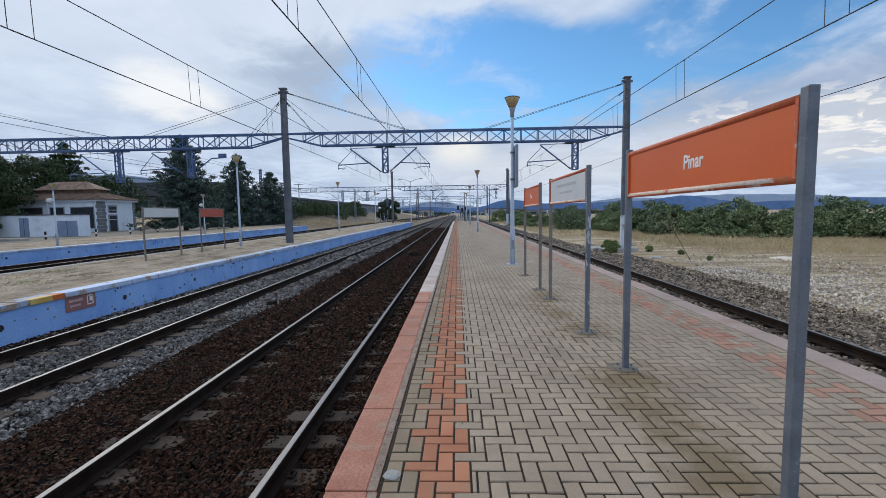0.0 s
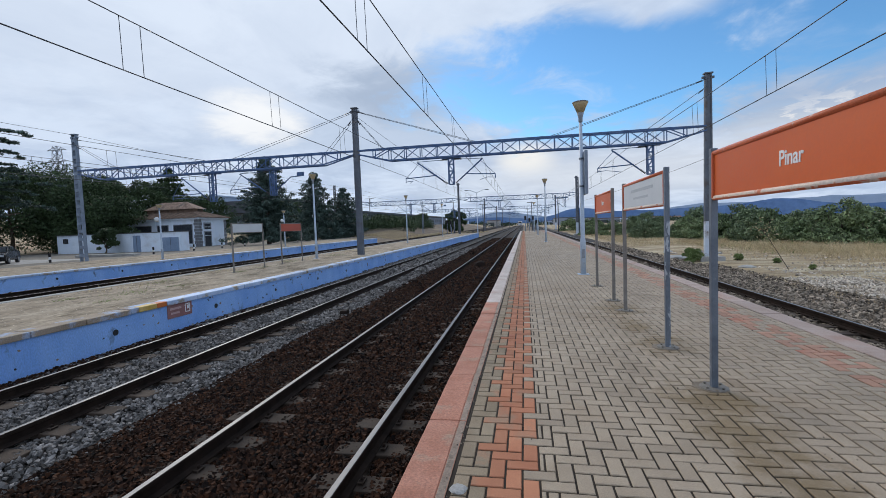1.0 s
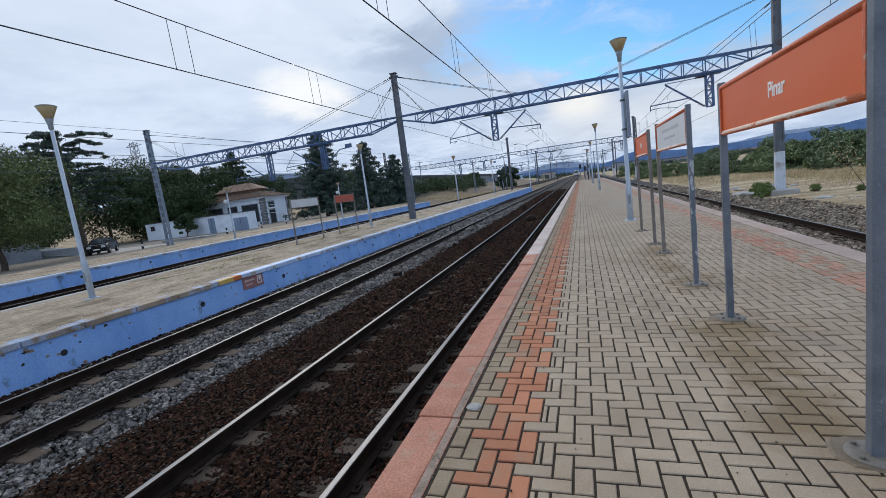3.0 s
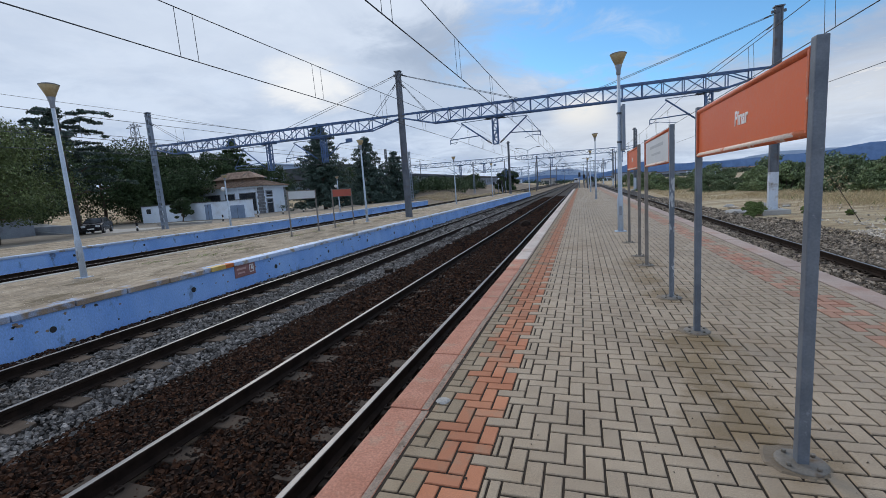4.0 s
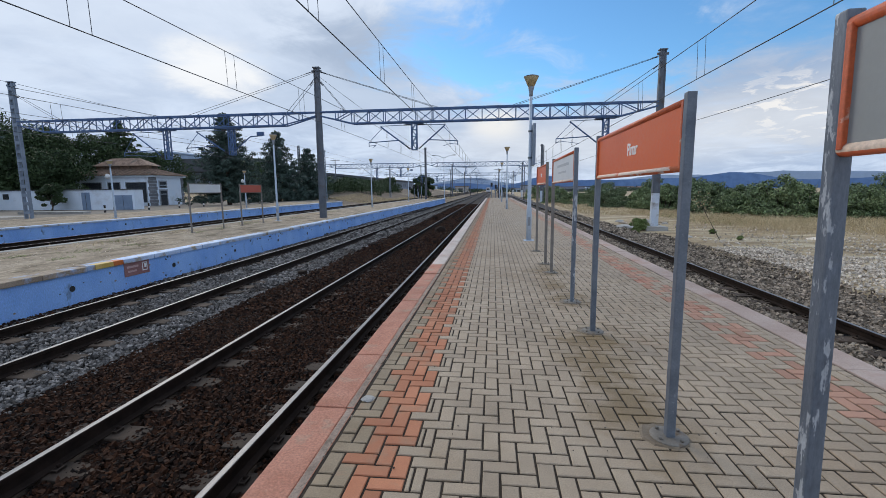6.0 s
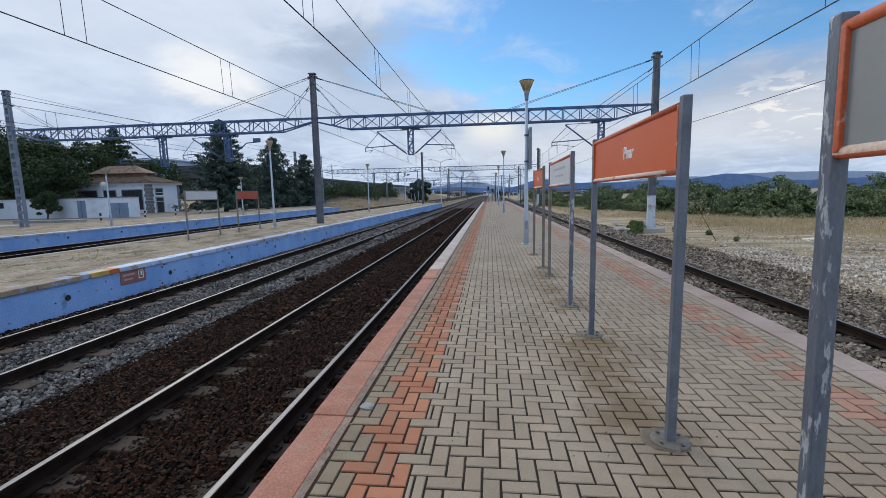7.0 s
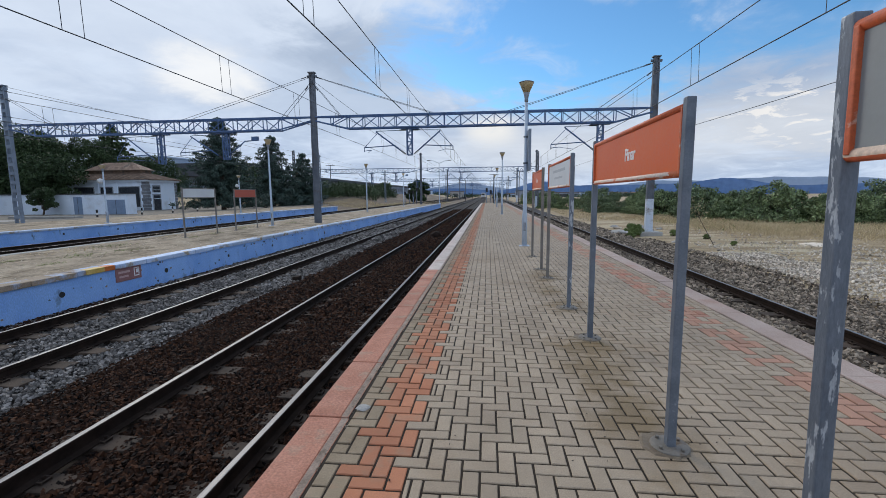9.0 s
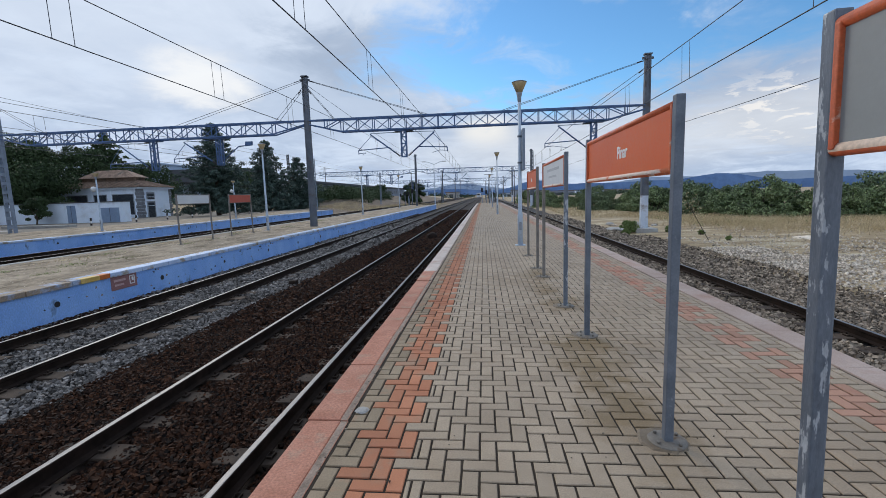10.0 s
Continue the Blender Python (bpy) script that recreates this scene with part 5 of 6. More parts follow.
# houses of the village beyond the field
vh = random.Random(23)
for k in range(4):
    w, d, h = vh.uniform(8, 13), vh.uniform(7, 10), vh.uniform(3, 4.5)
    az_, dist_ = radians(15.2 + 0.8 * k + vh.uniform(-0.3, 0.3)), vh.uniform(640, 800)
    hx, hy = dist_ * math.sin(az_), dist_ * math.cos(az_)
    t = thing("house", "pale distant house with a low pitched tile roof", "house", (hx, hy, float(ground_height(np.array([hx]), np.array([hy]))[0]) - 0.2), vh.uniform(-30, 30), "village houses")
    bm = bmesh.new()
    box(bm, -w / 2, w / 2, -d / 2, d / 2, 0, h)
    part("wall", bm, CONCRETE if k % 2 else GREY_WALL, t)
    bm = bmesh.new()
    e = [bm.verts.new(p) for p in ((-w / 2 - 0.4, -d / 2 - 0.4, h), (w / 2 + 0.4, -d / 2 - 0.4, h), (w / 2 + 0.4, d / 2 + 0.4, h), (-w / 2 - 0.4, d / 2 + 0.4, h), (-w / 2 - 0.4, 0, h + 2), (w / 2 + 0.4, 0, h + 2))]
    for q in ((0, 1, 5, 4), (2, 3, 4, 5), (0, 4, 3), (1, 2, 5), (3, 2, 1, 0)):
        bm.faces.new([e[i] for i in q])
    part("roof", bm, ROOF_TILE, t)
    for i in range(3):
        bm = bmesh.new()
        box(bm, -w * 0.35 + i * w * 0.28, -w * 0.35 + i * w * 0.28 + 1.2, -d / 2 - 0.05, -d / 2 + 0.02, h * 0.45, h * 0.45 + 1.5)
        part("window", bm, DARK_OPENING, t)


# distant hills, ridge behind ridge; blue haze is put into their colours
def ridge(name, dist, mat, label, humps, base=0.0, seed=0):
    n = 260
    co, fc = [], []
    for i in range(n + 1):
        az = radians(-75 + 150 * i / n)
        deg = -75 + 150 * i / n
        h = base
        for c, w, hh in humps:
            h += hh * math.exp(-((deg - c) / w) ** 2)
        h += dist * 0.0026 * noise.fractal(Vector((deg * 0.22, seed, 0)), 0.8, 2.0, 6)
        x, y = math.sin(az), math.cos(az)
        co += [(x * dist, y * dist, -60), (x * dist, y * dist, max(h, -20)), (x * dist * 1.25, y * dist * 1.25, -60)]
    for i in range(n):
        a = 3 * i
        fc += [(a, a + 3, a + 4, a + 1), (a + 1, a + 4, a + 5, a + 2)]
    return tagged(new(name, raw_mesh(name, np.array(co), np.array(fc), mat)), label, "hills", "", "structure")


ridge("backdrop_hills", 2600, HAZY_HILL, "wooded hills on the horizon, coloured blue with haze", ((6.5, 3.6, 52), (12, 4, 26), (19, 5, 32), (27, 4.2, 56), (-4, 4, 22), (40, 7, 26), (-22, 14, 20)), 14, 2)
ridge("backdrop_mountains", 3900, HAZY_HILL_FAR, "mountains far behind, coloured pale blue with haze", ((-3, 4.5, 62), (20, 8, 52), (33, 8, 66), (52, 8, 30), (-30, 12, 60)), 38, 8)


# ---- plants ----
def leaf_cloud(rs, centres, radii, count, size, droop=0.0, shell=0.55):
    """Small leaf blades strewn through lobes, denser towards each lobe's rim. Returns verts and quads."""
    centres, radii = np.asarray(centres, float), np.asarray(radii, float)
    vol = radii.prod(1) ** (2 / 3)
    pick = rs.choice(len(centres), count, p=vol / vol.sum())
    d = rs.normal(size=(count, 3))
    d /= np.linalg.norm(d, axis=1)[:, None]
    rad = shell + (1.05 - shell) * rs.random(count) ** 0.6
    p = centres[pick] + d * rad[:, None] * radii[pick]
    u = rs.normal(size=(count, 3))
    u[:, 2] -= droop
    u /= np.linalg.norm(u, axis=1)[:, None]
    nrm = d + 0.7 * rs.normal(size=(count, 3)) + np.array([0, 0, 0.4])
    v = np.cross(nrm, u)
    v /= np.linalg.norm(v, axis=1)[:, None] + 1e-9
    s = size * (0.6 + 0.8 * rs.random(count))[:, None]
    vs = np.stack([p - u * s, p + v * s * 0.45, p + u * s, p - v * s * 0.45], 1).reshape(-1, 3)
    return vs, np.arange(count * 4).reshape(-1, 4)


def tree(name, label, at, crown, leaf, trunk_h, trunk_r, limbs=6, seed=0, lean=0.0, category="tree"):
    """crown: (verts, quads) about the foot of the tree."""
    t = thing(name, label, category, at)
    q = random.Random(seed)
    bm = bmesh.new()
    p = Vector((0, 0, -0.3))
    r = trunk_r
    steps = 6
    for i in range(steps):
        nx = Vector((lean * (i + 1) / steps + q.uniform(-0.1, 0.1), q.uniform(-0.1, 0.1), -0.3 + (trunk_h + 0.3) * (i + 1) / steps))
        rod(bm, p, nx, r, r * 0.86, n=8, caps=False)
        p, r = nx, r * 0.86
    part("trunk", bm, BARK, t)
    lo, hi = crown[0].min(0), crown[0].max(0)
    for k in range(limbs):
        a = 2 * math.pi * k / limbs + q.uniform(-0.4, 0.4)
        z0 = trunk_h * q.uniform(0.35, 0.9)
        e = Vector((math.cos(a) * (hi[0] - lo[0]) * 0.3, math.sin(a) * (hi[1] - lo[1]) * 0.3, min(hi[2] * 0.85, z0 + q.uniform(0.3, 1.6))))
        bm = bmesh.new()
        rod(bm, (0, 0, z0), e * 0.5 + Vector((0, 0, z0 * 0.5)), trunk_r * 0.35, trunk_r * 0.22, n=6, caps=False)
        rod(bm, e * 0.5 + Vector((0, 0, z0 * 0.5)), e, trunk_r * 0.22, trunk_r * 0.08, n=6, caps=False)
        part("limb", bm, BARK, t)
    ob = new("crown", raw_mesh("crown", crown[0], crown[1], leaf))
    ob.parent = t
    return t


def broad_crown(seed, w, h, z0, lobes, count, size, droop=0.2):
    rs = np.random.RandomState(seed)
    c, r = [], []
    for _ in range(lobes):
        a, k = rs.random() * 2 * math.pi, math.sqrt(rs.random())
        zz = rs.random()
        wide = math.sin(math.pi * (0.15 + 0.75 * zz)) ** 0.7
        c.append((math.cos(a) * k * w * 0.5 * wide, math.sin(a) * k * w * 0.5 * wide, z0 + zz * (h - z0)))
        s = w * (0.10 + 0.12 * rs.random())
        r.append((s, s, s * (0.6 + 0.3 * rs.random())))
    return leaf_cloud(rs, c, r, count, size, droop)


def conifer_crown(seed, w, h, z0, tiers, count, size, flat=0.35, taper=0.62):
    """Tiers of drooping boughs round the stem, shorter towards the top."""
    rs = np.random.RandomState(seed)
    c, r = [], []
    for i in range(tiers):
        f = i / (tiers - 1)
        reach = w * 0.5 * (1 - f) ** taper * (0.75 + 0.4 * rs.random())
        z = z0 + (h - z0) * f
        nb = max(3, int(9 * (1 - f) + 2))
        a0 = rs.random() * 6.28
        for k in range(nb):
            a = a0 + 2 * math.pi * k / nb + rs.normal() * 0.2
            for g in (0.35, 0.7, 1.0):
                q = reach * g * (0.8 + 0.35 * rs.random())
                s = max(0.18, w * 0.075 * (1.15 - 0.5 * g))
                c.append((math.cos(a) * q, math.sin(a) * q, z - q * 0.12 + rs.normal() * 0.12))
                r.append((s, s, s * flat + 0.1))
    c.append((0, 0, h - 0.2))
    r.append((0.25, 0.25, 0.7))
    return leaf_cloud(rs, c, r, count, size, 0.3, 0.2)


def cedar_crown(seed, h):
    """Long level boughs with flat sprays of needles, open sky between them, spreading at the top."""
    rs = np.random.RandomState(seed)
    c, r = [], []
    for k in range(34):
        f = (k + 0.5) / 34
        a = k * 2.4 + rs.normal() * 0.25
        z = 3.6 + (h - 4.0) * f ** 0.9
        reach = (4.7 - 1.7 * f) * (0.7 + 0.45 * rs.random()) * (1 + 0.28 * math.cos(a - 0.98))
        for g in np.linspace(0.25, 1.0, 8):
            q = reach * g
            s_ = 0.50 - 0.20 * g + 0.12 * rs.random()
            c.append((math.cos(a) * q + rs.normal() * 0.16, math.sin(a) * q + rs.normal() * 0.16, z + 0.75 * math.sin(g * 2.4) - 0.35 * g + rs.normal() * 0.05))
            r.append((s_, s_, 0.10 + 0.05 * rs.random()))
    c.append((0, 0, h - 0.1))
    r.append((0.5, 0.5, 0.3))
    return leaf_cloud(rs, c, r, 26000, 0.115, 0.2, 0.1)


tree("conifer_tree", "dense blue-green conifer beside the station platform", (-36.8, 58, -0.4), conifer_crown(11, 11.6, 12.4, 1.2, 21, 44000, 0.14, 0.32, 0.72), LEAF_CONIFER, 9.5, 0.35, 4, 1)
tree("conifer_tree", "dark conifer with rough boughs beyond the platform", (-40.5, 80, -0.4), conifer_crown(12, 12.5, 12.6, 1.0, 15, 26000, 0.18, 0.5), LEAF_CONIFER, 10, 0.35, 4, 2)
tree("conifer_tree", "dark conifer at the edge of the yard", (-38.0, 88, -0.4), conifer_crown(13, 11.5, 10.2, 0.6, 13, 18000, 0.19, 0.5), LEAF_CONIFER, 8, 0.3, 4, 3)
tree("conifer_tree", "conifer behind the station roof", (-69.5, 76, 1.0), conifer_crown(14, 11, 13.5, 3, 13, 10000, 0.30), LEAF_DARK, 11, 0.35, 4, 4)
tree("cedar_tree", "large dark cedar with flat layered boughs", (-44.6, 28.1, -0.4), cedar_crown(15, 11.4), LEAF_CONIFER, 10.5, 0.42, 6, 5)
tree("leafy_tree", "light green leafy tree hanging over the forecourt", (-42.5, 21.0, -0.4), broad_crown(21, 10.5, 8.6, 2.4, 48, 36000, 0.10, 0.9), LEAF_WILLOW, 5.5, 0.25, 6, 6)
tree("leafy_tree", "light green leafy tree hanging over the forecourt", (-50.0, 19.0, -0.4), broad_crown(22, 11, 9.5, 2.2, 40, 22000, 0.125, 0.9), LEAF_WILLOW, 5.5, 0.28, 6, 7)
for k, (x, y, w, h, z, c) in enumerate(((-63.5, 51.3, 10, 9.4, -0.4, LEAF_DARK), (-61.8, 55.6, 7.5, 9.8, -0.4, LEAF_DARK), (-68.5, 63, 9, 11.3, -0.2, LEAF_DARK), (-66.0, 68, 8, 10.5, 0.3, LEAF_DARK), (-66, 54.5, 13, 10.2, -0.4, LEAF_DARK), (-59, 72, 10, 8.0, -0.3, LEAF_DARK), (-68, 47, 13, 10.5, -0.2, LEAF_DARK), (-73, 58, 14, 11, 1.0, LEAF_DARK), (-72, 40, 9, 7.0, 0.0, LEAF_DARK), (-66, 33, 12, 9.5, -0.2, LEAF_DARK), (-77, 45, 14, 12, 2.0, LEAF_DARK), (-78, 25, 14, 11, 0.0, LEAF_DARK))):
    tree("leafy_tree", "dark green leafy tree behind the annex", (x, y, z), broad_crown(30 + k, w, h, 1.2, 46, 18000, 0.17, 0.5), c, h * 0.6, 0.3, 5, 30 + k)
tree("leafy_tree", "small dark tree growing before the white annex", (-50.2, 44.6, -0.42), broad_crown(41, 2.5, 3.3, 0.3, 22, 7000, 0.10, 0.5), LEAF_DARK, 1.8, 0.11, 4, 41)
for k, (x, y, w, h, z) in enumerate(((-22.5, 150, 6, 7.2, -0.9), (-25.5, 153, 6, 6.4, -0.8), (-40, 170, 8, 5, 0.5), (-60, 100, 12, 8, 1.0), (-52, 96, 8, 5, 0.3))):
    tree("leafy_tree", "dark tree beside the yard far down the line", (x, y, z), broad_crown(50 + k, w, h, 0.6, 24, 4500, 0.35, 0.2), LEAF_DARK, h * 0.6, 0.25, 4, 50 + k)

# scrub on the embankment below the long shed
rs = np.random.RandomState(70)
c = np.stack([-42.5 + rs.normal(size=170) * 2.6 + 2.0 * rs.random(170), 96 + 74 * rs.random(170), np.zeros(170)], 1)
c[:, 2] = ground_height(c[:, 0], c[:, 1]) + 1.1
r = np.stack([1.5 + rs.random(170), 1.7 + rs.random(170), 1.3 + 1.4 * rs.random(170)], 1)
v, f = leaf_cloud(rs, c, r, 36000, 0.25)
tagged(new("embankment_scrub", raw_mesh("embankment_scrub", v, f, LEAF_DARK)), "dark green scrub on the embankment slope", "scrub", "", "stuff")

# woods and scrub where the plain ends, far down the line
rs = np.random.RandomState(71)
c = np.stack([-190 + 380 * rs.random(420), 330 + 330 * rs.random(420), np.zeros(420)], 1)
c = c[np.abs(c[:, 0] + 4 - (c[:, 1] - 330) * 0.01) > 9]
c[:, 2] = ground_height(c[:, 0], c[:, 1]) + 1.2
r = np.stack([3 + 3 * rs.random(len(c)), 3 + 2 * rs.random(len(c)), 1.4 + 2.0 * rs.random(len(c)) ** 2], 1)
v, f = leaf_cloud(rs, c, r, 34000, 0.55)
tagged(new("far_woods", raw_mesh("far_woods", v, f, WOODS)), "dark band of trees and scrub far down the line", "woods", "", "stuff")
for k in range(12):
    w, d, h = vh.uniform(8, 22), vh.uniform(8, 14), vh.uniform(3, 6)
    hx, hy = (-150 + 24 * k + vh.uniform(-6, 6)), vh.uniform(300, 420)
    if abs(hx + 4) < 16:
        hx += 30
    t = thing("yard_building", "pale low yard building far down the line", "building", (hx, hy, float(ground_height(np.array([hx]), np.array([hy]))[0]) - 0.2), vh.uniform(-10, 10), "yard buildings")
    bm = bmesh.new()
    box(bm, -w / 2, w / 2, -d / 2, d / 2, 0, h)
    part("wall", bm, (FAR_WALL, FACTORY, CONCRETE)[k % 3], t)
    bm = bmesh.new()
    box(bm, -w / 2 - 0.4, w / 2 + 0.4, -d / 2 - 0.4, d / 2 + 0.4, h, h + 0.5, bevel=0.1)
    part("roof", bm, (FACTORY_DARK, ROOF_TILE)[k % 2], t)
    bm = bmesh.new()
    box(bm, -w * 0.2, w * 0.1, -d / 2 - 0.08, -d / 2 + 0.02, 0.2, h * 0.7)
    part("gate", bm, FACTORY_DARK, t)

# hedge and bushes along the field
def hedge_crown(seed, w, h, lobes, count, size):
    """A wild bush: many small tufts heaped on a broken dome, some boughs standing out above it."""
    rs = np.random.RandomState(seed)
    c, r = [], []
    for k in range(lobes):
        a, q = rs.random() * 2 * math.pi, math.sqrt(rs.random())
        top = h * (1 - 0.65 * q ** 2.2) * (0.82 + 0.3 * rs.random())
        z = top * (1 - 0.85 * rs.random() ** 1.6)
        s_ = w * (0.055 + 0.065 * rs.random())
        c.append((math.cos(a) * q * w * 0.5, math.sin(a) * q * w * 0.5, max(0.15, z - s_)))
        r.append((s_ * 1.15, s_ * 1.15, s_ * (0.55 + 0.35 * rs.random())))
    return leaf_cloud(rs, c, r, count, size, 0.1, 0.35)


bush_meshes = []
for k, (w, h, n_, s_, m_) in enumerate(((6.0, 3.4, 9000, 0.125, LEAF_HEDGE), (5.0, 2.8, 7500, 0.125, LEAF_OLIVE), (7.0, 4.2, 10000, 0.14, LEAF_OLIVE), (4.0, 2.1, 5500, 0.11, LEAF_HEDGE))):
    v, f = hedge_crown(80 + k, w, h, 70, n_, s_)
    bush_meshes.append((raw_mesh("crown", v, f, m_), h))


def bush(label, x, y, k, scale=1.0, rz=0.0, zs=1.0):
    z = float(ground_height(np.array([float(x)]), np.array([float(y)]))[0])
    t = thing("bush", label, "bush", (x, y, z), rz, "field hedge")
    ob = new("crown", bush_meshes[k][0])
    ob.parent = t
    ob.matrix_basis = Matrix.Diagonal((scale, scale, scale * zs, 1))
    bm = bmesh.new()
    q = random.Random(int(x * 10))
    for i in range(4):
        a = i * 1.6 + q.random()
        rod(bm, (0.15 * math.cos(a), 0.15 * math.sin(a), -0.15), (math.cos(a) * 0.9 * scale, math.sin(a) * 0.9 * scale, bush_meshes[k][1] * 0.6 * scale * zs), 0.06, 0.025, n=5)
    part("stem", bm, BARK, t)
    return t


hq = random.Random(17)
HEDGE = ((18.6, 58.0), (18.8, 50.0), (19.8, 43.5), (21.8, 38.0), (25.0, 35.0), (34.0, 33.5))
for (xa, ya), (xb, yb) in zip(HEDGE, HEDGE[1:]):
    n_ = max(2, round(math.hypot(xb - xa, yb - ya) / 2.3))
    for i in range(n_):
        u = (i + hq.uniform(-0.25, 0.25)) / n_
        bush("dense green bush in the wild hedge behind the dry field", xa + (xb - xa) * u + hq.uniform(-0.5, 0.9), ya + (yb - ya) * u + hq.uniform(-0.4, 1.4), hq.choice((0, 0, 1, 3)), hq.uniform(0.5, 1.0), hq.uniform(0, 360), hq.uniform(0.7, 1.3))
        bush("dark green bush in the second row of the hedge", xa + (xb - xa) * u + 2.4 + hq.uniform(-0.6, 0.6), ya + (yb - ya) * u + 3.6 + hq.uniform(-1, 1), hq.choice((1, 2, 2)), hq.uniform(0.6, 1.05), hq.uniform(0, 360), hq.uniform(0.75, 1.4))
for x, y, k, s in ((14.8, 57.0, 2, 0.62), (16.3, 60.0, 1, 0.6), (13.2, 70, 0, 0.7), (10.5, 76, 3, 0.8), (12, 84, 1, 0.8), (14, 95, 0, 0.9), (11.5, 112, 0, 1.0), (16, 125, 2, 0.9), (19, 84, 2, 0.8), (24, 92, 2, 1.0)):
    bush("rounded dark bush beside the track", x, y, k, s, hq.uniform(0, 360))
v, f = broad_crown(90, 4.0, 2.4, 0.15, 20, 5000, 0.16, -0.3)
bush_meshes.append((raw_mesh("crown", v, f, WEED), 2.0))
for x, y, s in ((8.9, 25.7, 0.25), (8.5, 24.9, 0.13), (11.0, 25.4, 0.12), (11.6, 20.4, 0.07), (12.0, 23.8, 0.09)):
    bush("low green weed clump by the mast", x, y, 4, s, hq.uniform(0, 360))
dead = thing("dead_stalk", "dry leaning stalk beside the gravel", "plant", (10.9, 20.6, -0.92))
bm = bmesh.new()
rod(bm, (0, 0, -0.1), (-0.9, 0.5, 1.9), 0.018, 0.008, n=5)
rod(bm, (-0.6, 0.33, 1.25), (-0.7, 0.9, 1.8), 0.014, 0.006, n=5)
part("stem", bm, BARK, dead)
rs = np.random.RandomState(91)
v, f = leaf_cloud(rs, [(-0.6, 0.5, 1.5), (-0.8, 0.5, 1.9), (-0.3, 0.4, 1.1)], [(0.5, 0.5, 0.4)] * 3, 150, 0.045, 0.0, 0.1)
ob = new("seed_heads", raw_mesh("seed_heads", v, f, STRAW))
ob["kind"] = "stuff"
ob.parent = dead


def blades(name, label, x0, x1, y0, y1, count, h, wide, mat, seed, keep=None, clump=0.5):
    rs = np.random.RandomState(seed)
    p = np.stack([x0 + (x1 - x0) * rs.random(count), y0 + (y1 - y0) * rs.random(count)], 1)
    if keep is not None:
        p = p[keep(p[:, 0], p[:, 1], rs)]
    n = len(p)
    z = ground_height(p[:, 0], p[:, 1])
    a = rs.random(n) * 6.283
    hh = h * (0.4 + 0.9 * rs.random(n))
    ww = wide * (0.6 + 0.8 * rs.random(n))
    lean = rs.normal(size=(n, 2)) * 0.6 * hh[:, None]
    base = np.column_stack([p, z - 0.03])
    off = np.column_stack([np.cos(a) * ww, np.sin(a) * ww, np.zeros(n)])
    tip = base + np.column_stack([lean, hh])
    vs = np.stack([base - off, base + off, tip], 1).reshape(-1, 3)
    return tagged(new(name, raw_mesh(name, vs, np.arange(3 * n).reshape(-1, 3), mat)), label, "grass", "", "stuff")


def patchy(x, y, rs):
    v = np.sin(x * 0.45 + 1.3) + np.sin(y * 0.38 + x * 0.17) + 0.8 * np.sin(x * 1.1 - y * 0.9)
    edge = smooth(22, 30, y + 0.35 * (x - 12)) * smooth(13.5, 17.5, x + 0.05 * (y - 25))
    return rs.random(len(x)) < np.clip(0.03 + 0.9 * edge + 0.10 * v * edge + 0.03 * v, 0.0, 1)


blades("dry_grass", "tall dry straw-coloured grass before the hedge", 11.5, 40, 18, 46, 130000, 0.34, 0.009, STRAW, 101, patchy)
blades("dry_grass", "short dry grass stubble on the field", 10.5, 40, 6, 34, 30000, 0.07, 0.010, STRAW, 102, lambda x, y, rs: (np.sin(x * 1.3 + np.sin(y * 0.9)) + np.sin(y * 1.7 + x * 0.4) + 0.6 * rs.normal(size=len(x))) > 0.5)
blades("dry_grass", "dry grass along the line", 9.3, 16, 40, 110, 16000, 0.22, 0.02, STRAW, 103)
blades("dry_grass", "dry grass on the bank beside the yard", -36, -25, 86, 118, 7000, 0.35, 0.025, STRAW, 104)
blades("dry_grass", "dry grass in the yard", -28, -12, 96, 150, 7000, 0.4, 0.035, STRAW, 105)
blades("green_weeds", "green weeds between the dry grass", 14, 40, 28, 42, 3000, 0.3, 0.015, WEED, 106)


def tufts(name, label, spots, z, count, h, mat, seed):
    rs = np.random.RandomState(seed)
    vs = []
    for x, y, r in spots:
        n = int(count * r)
        p = np.stack([x + rs.normal(size=n) * r * 0.5, y + rs.normal(size=n) * r * 0.7], 1)
        a = rs.random(n) * 6.283
        hh = h * (0.4 + rs.random(n))
        base = np.column_stack([p, np.full(n, z)])
        off = np.column_stack([np.cos(a) * 0.012, np.sin(a) * 0.012, np.zeros(n)])
        tip = base + np.column_stack([rs.normal(size=(n, 2)) * 0.06, hh])
        vs.append(np.stack([base - off, base + off, tip], 1).reshape(-1, 3))
    vs = np.concatenate(vs)
    return tagged(new(name, raw_mesh(name, vs, np.arange(len(vs)).reshape(-1, 3), mat)), label, "weeds", "", "stuff")


tufts("platform_weeds", "thin green and straw weeds on the sandy platform", ((-11.3, 10.8, 0.5), (-11.0, 12.2, 0.3), (-12.6, 13.4, 0.5), (-12.2, 9.6, 0.3), (-11.8, 16.4, 0.3), (-12.0, 18.4, 0.4), (-12.5, 21.5, 0.5), (-11.9, 26, 0.6), (-12.4, 33, 0.8), (-10.6, 9.4, 0.25)), -0.137, 330, 0.035, WEED_PALE, 107)
tufts("platform_weeds", "straw weeds along the sandy platform", ((-12.8, 12, 1.0), (-13.0, 17, 1.2), (-12.9, 23, 1.4), (-12.8, 30, 1.6)), -0.136, 200, 0.05, STRAW, 108)

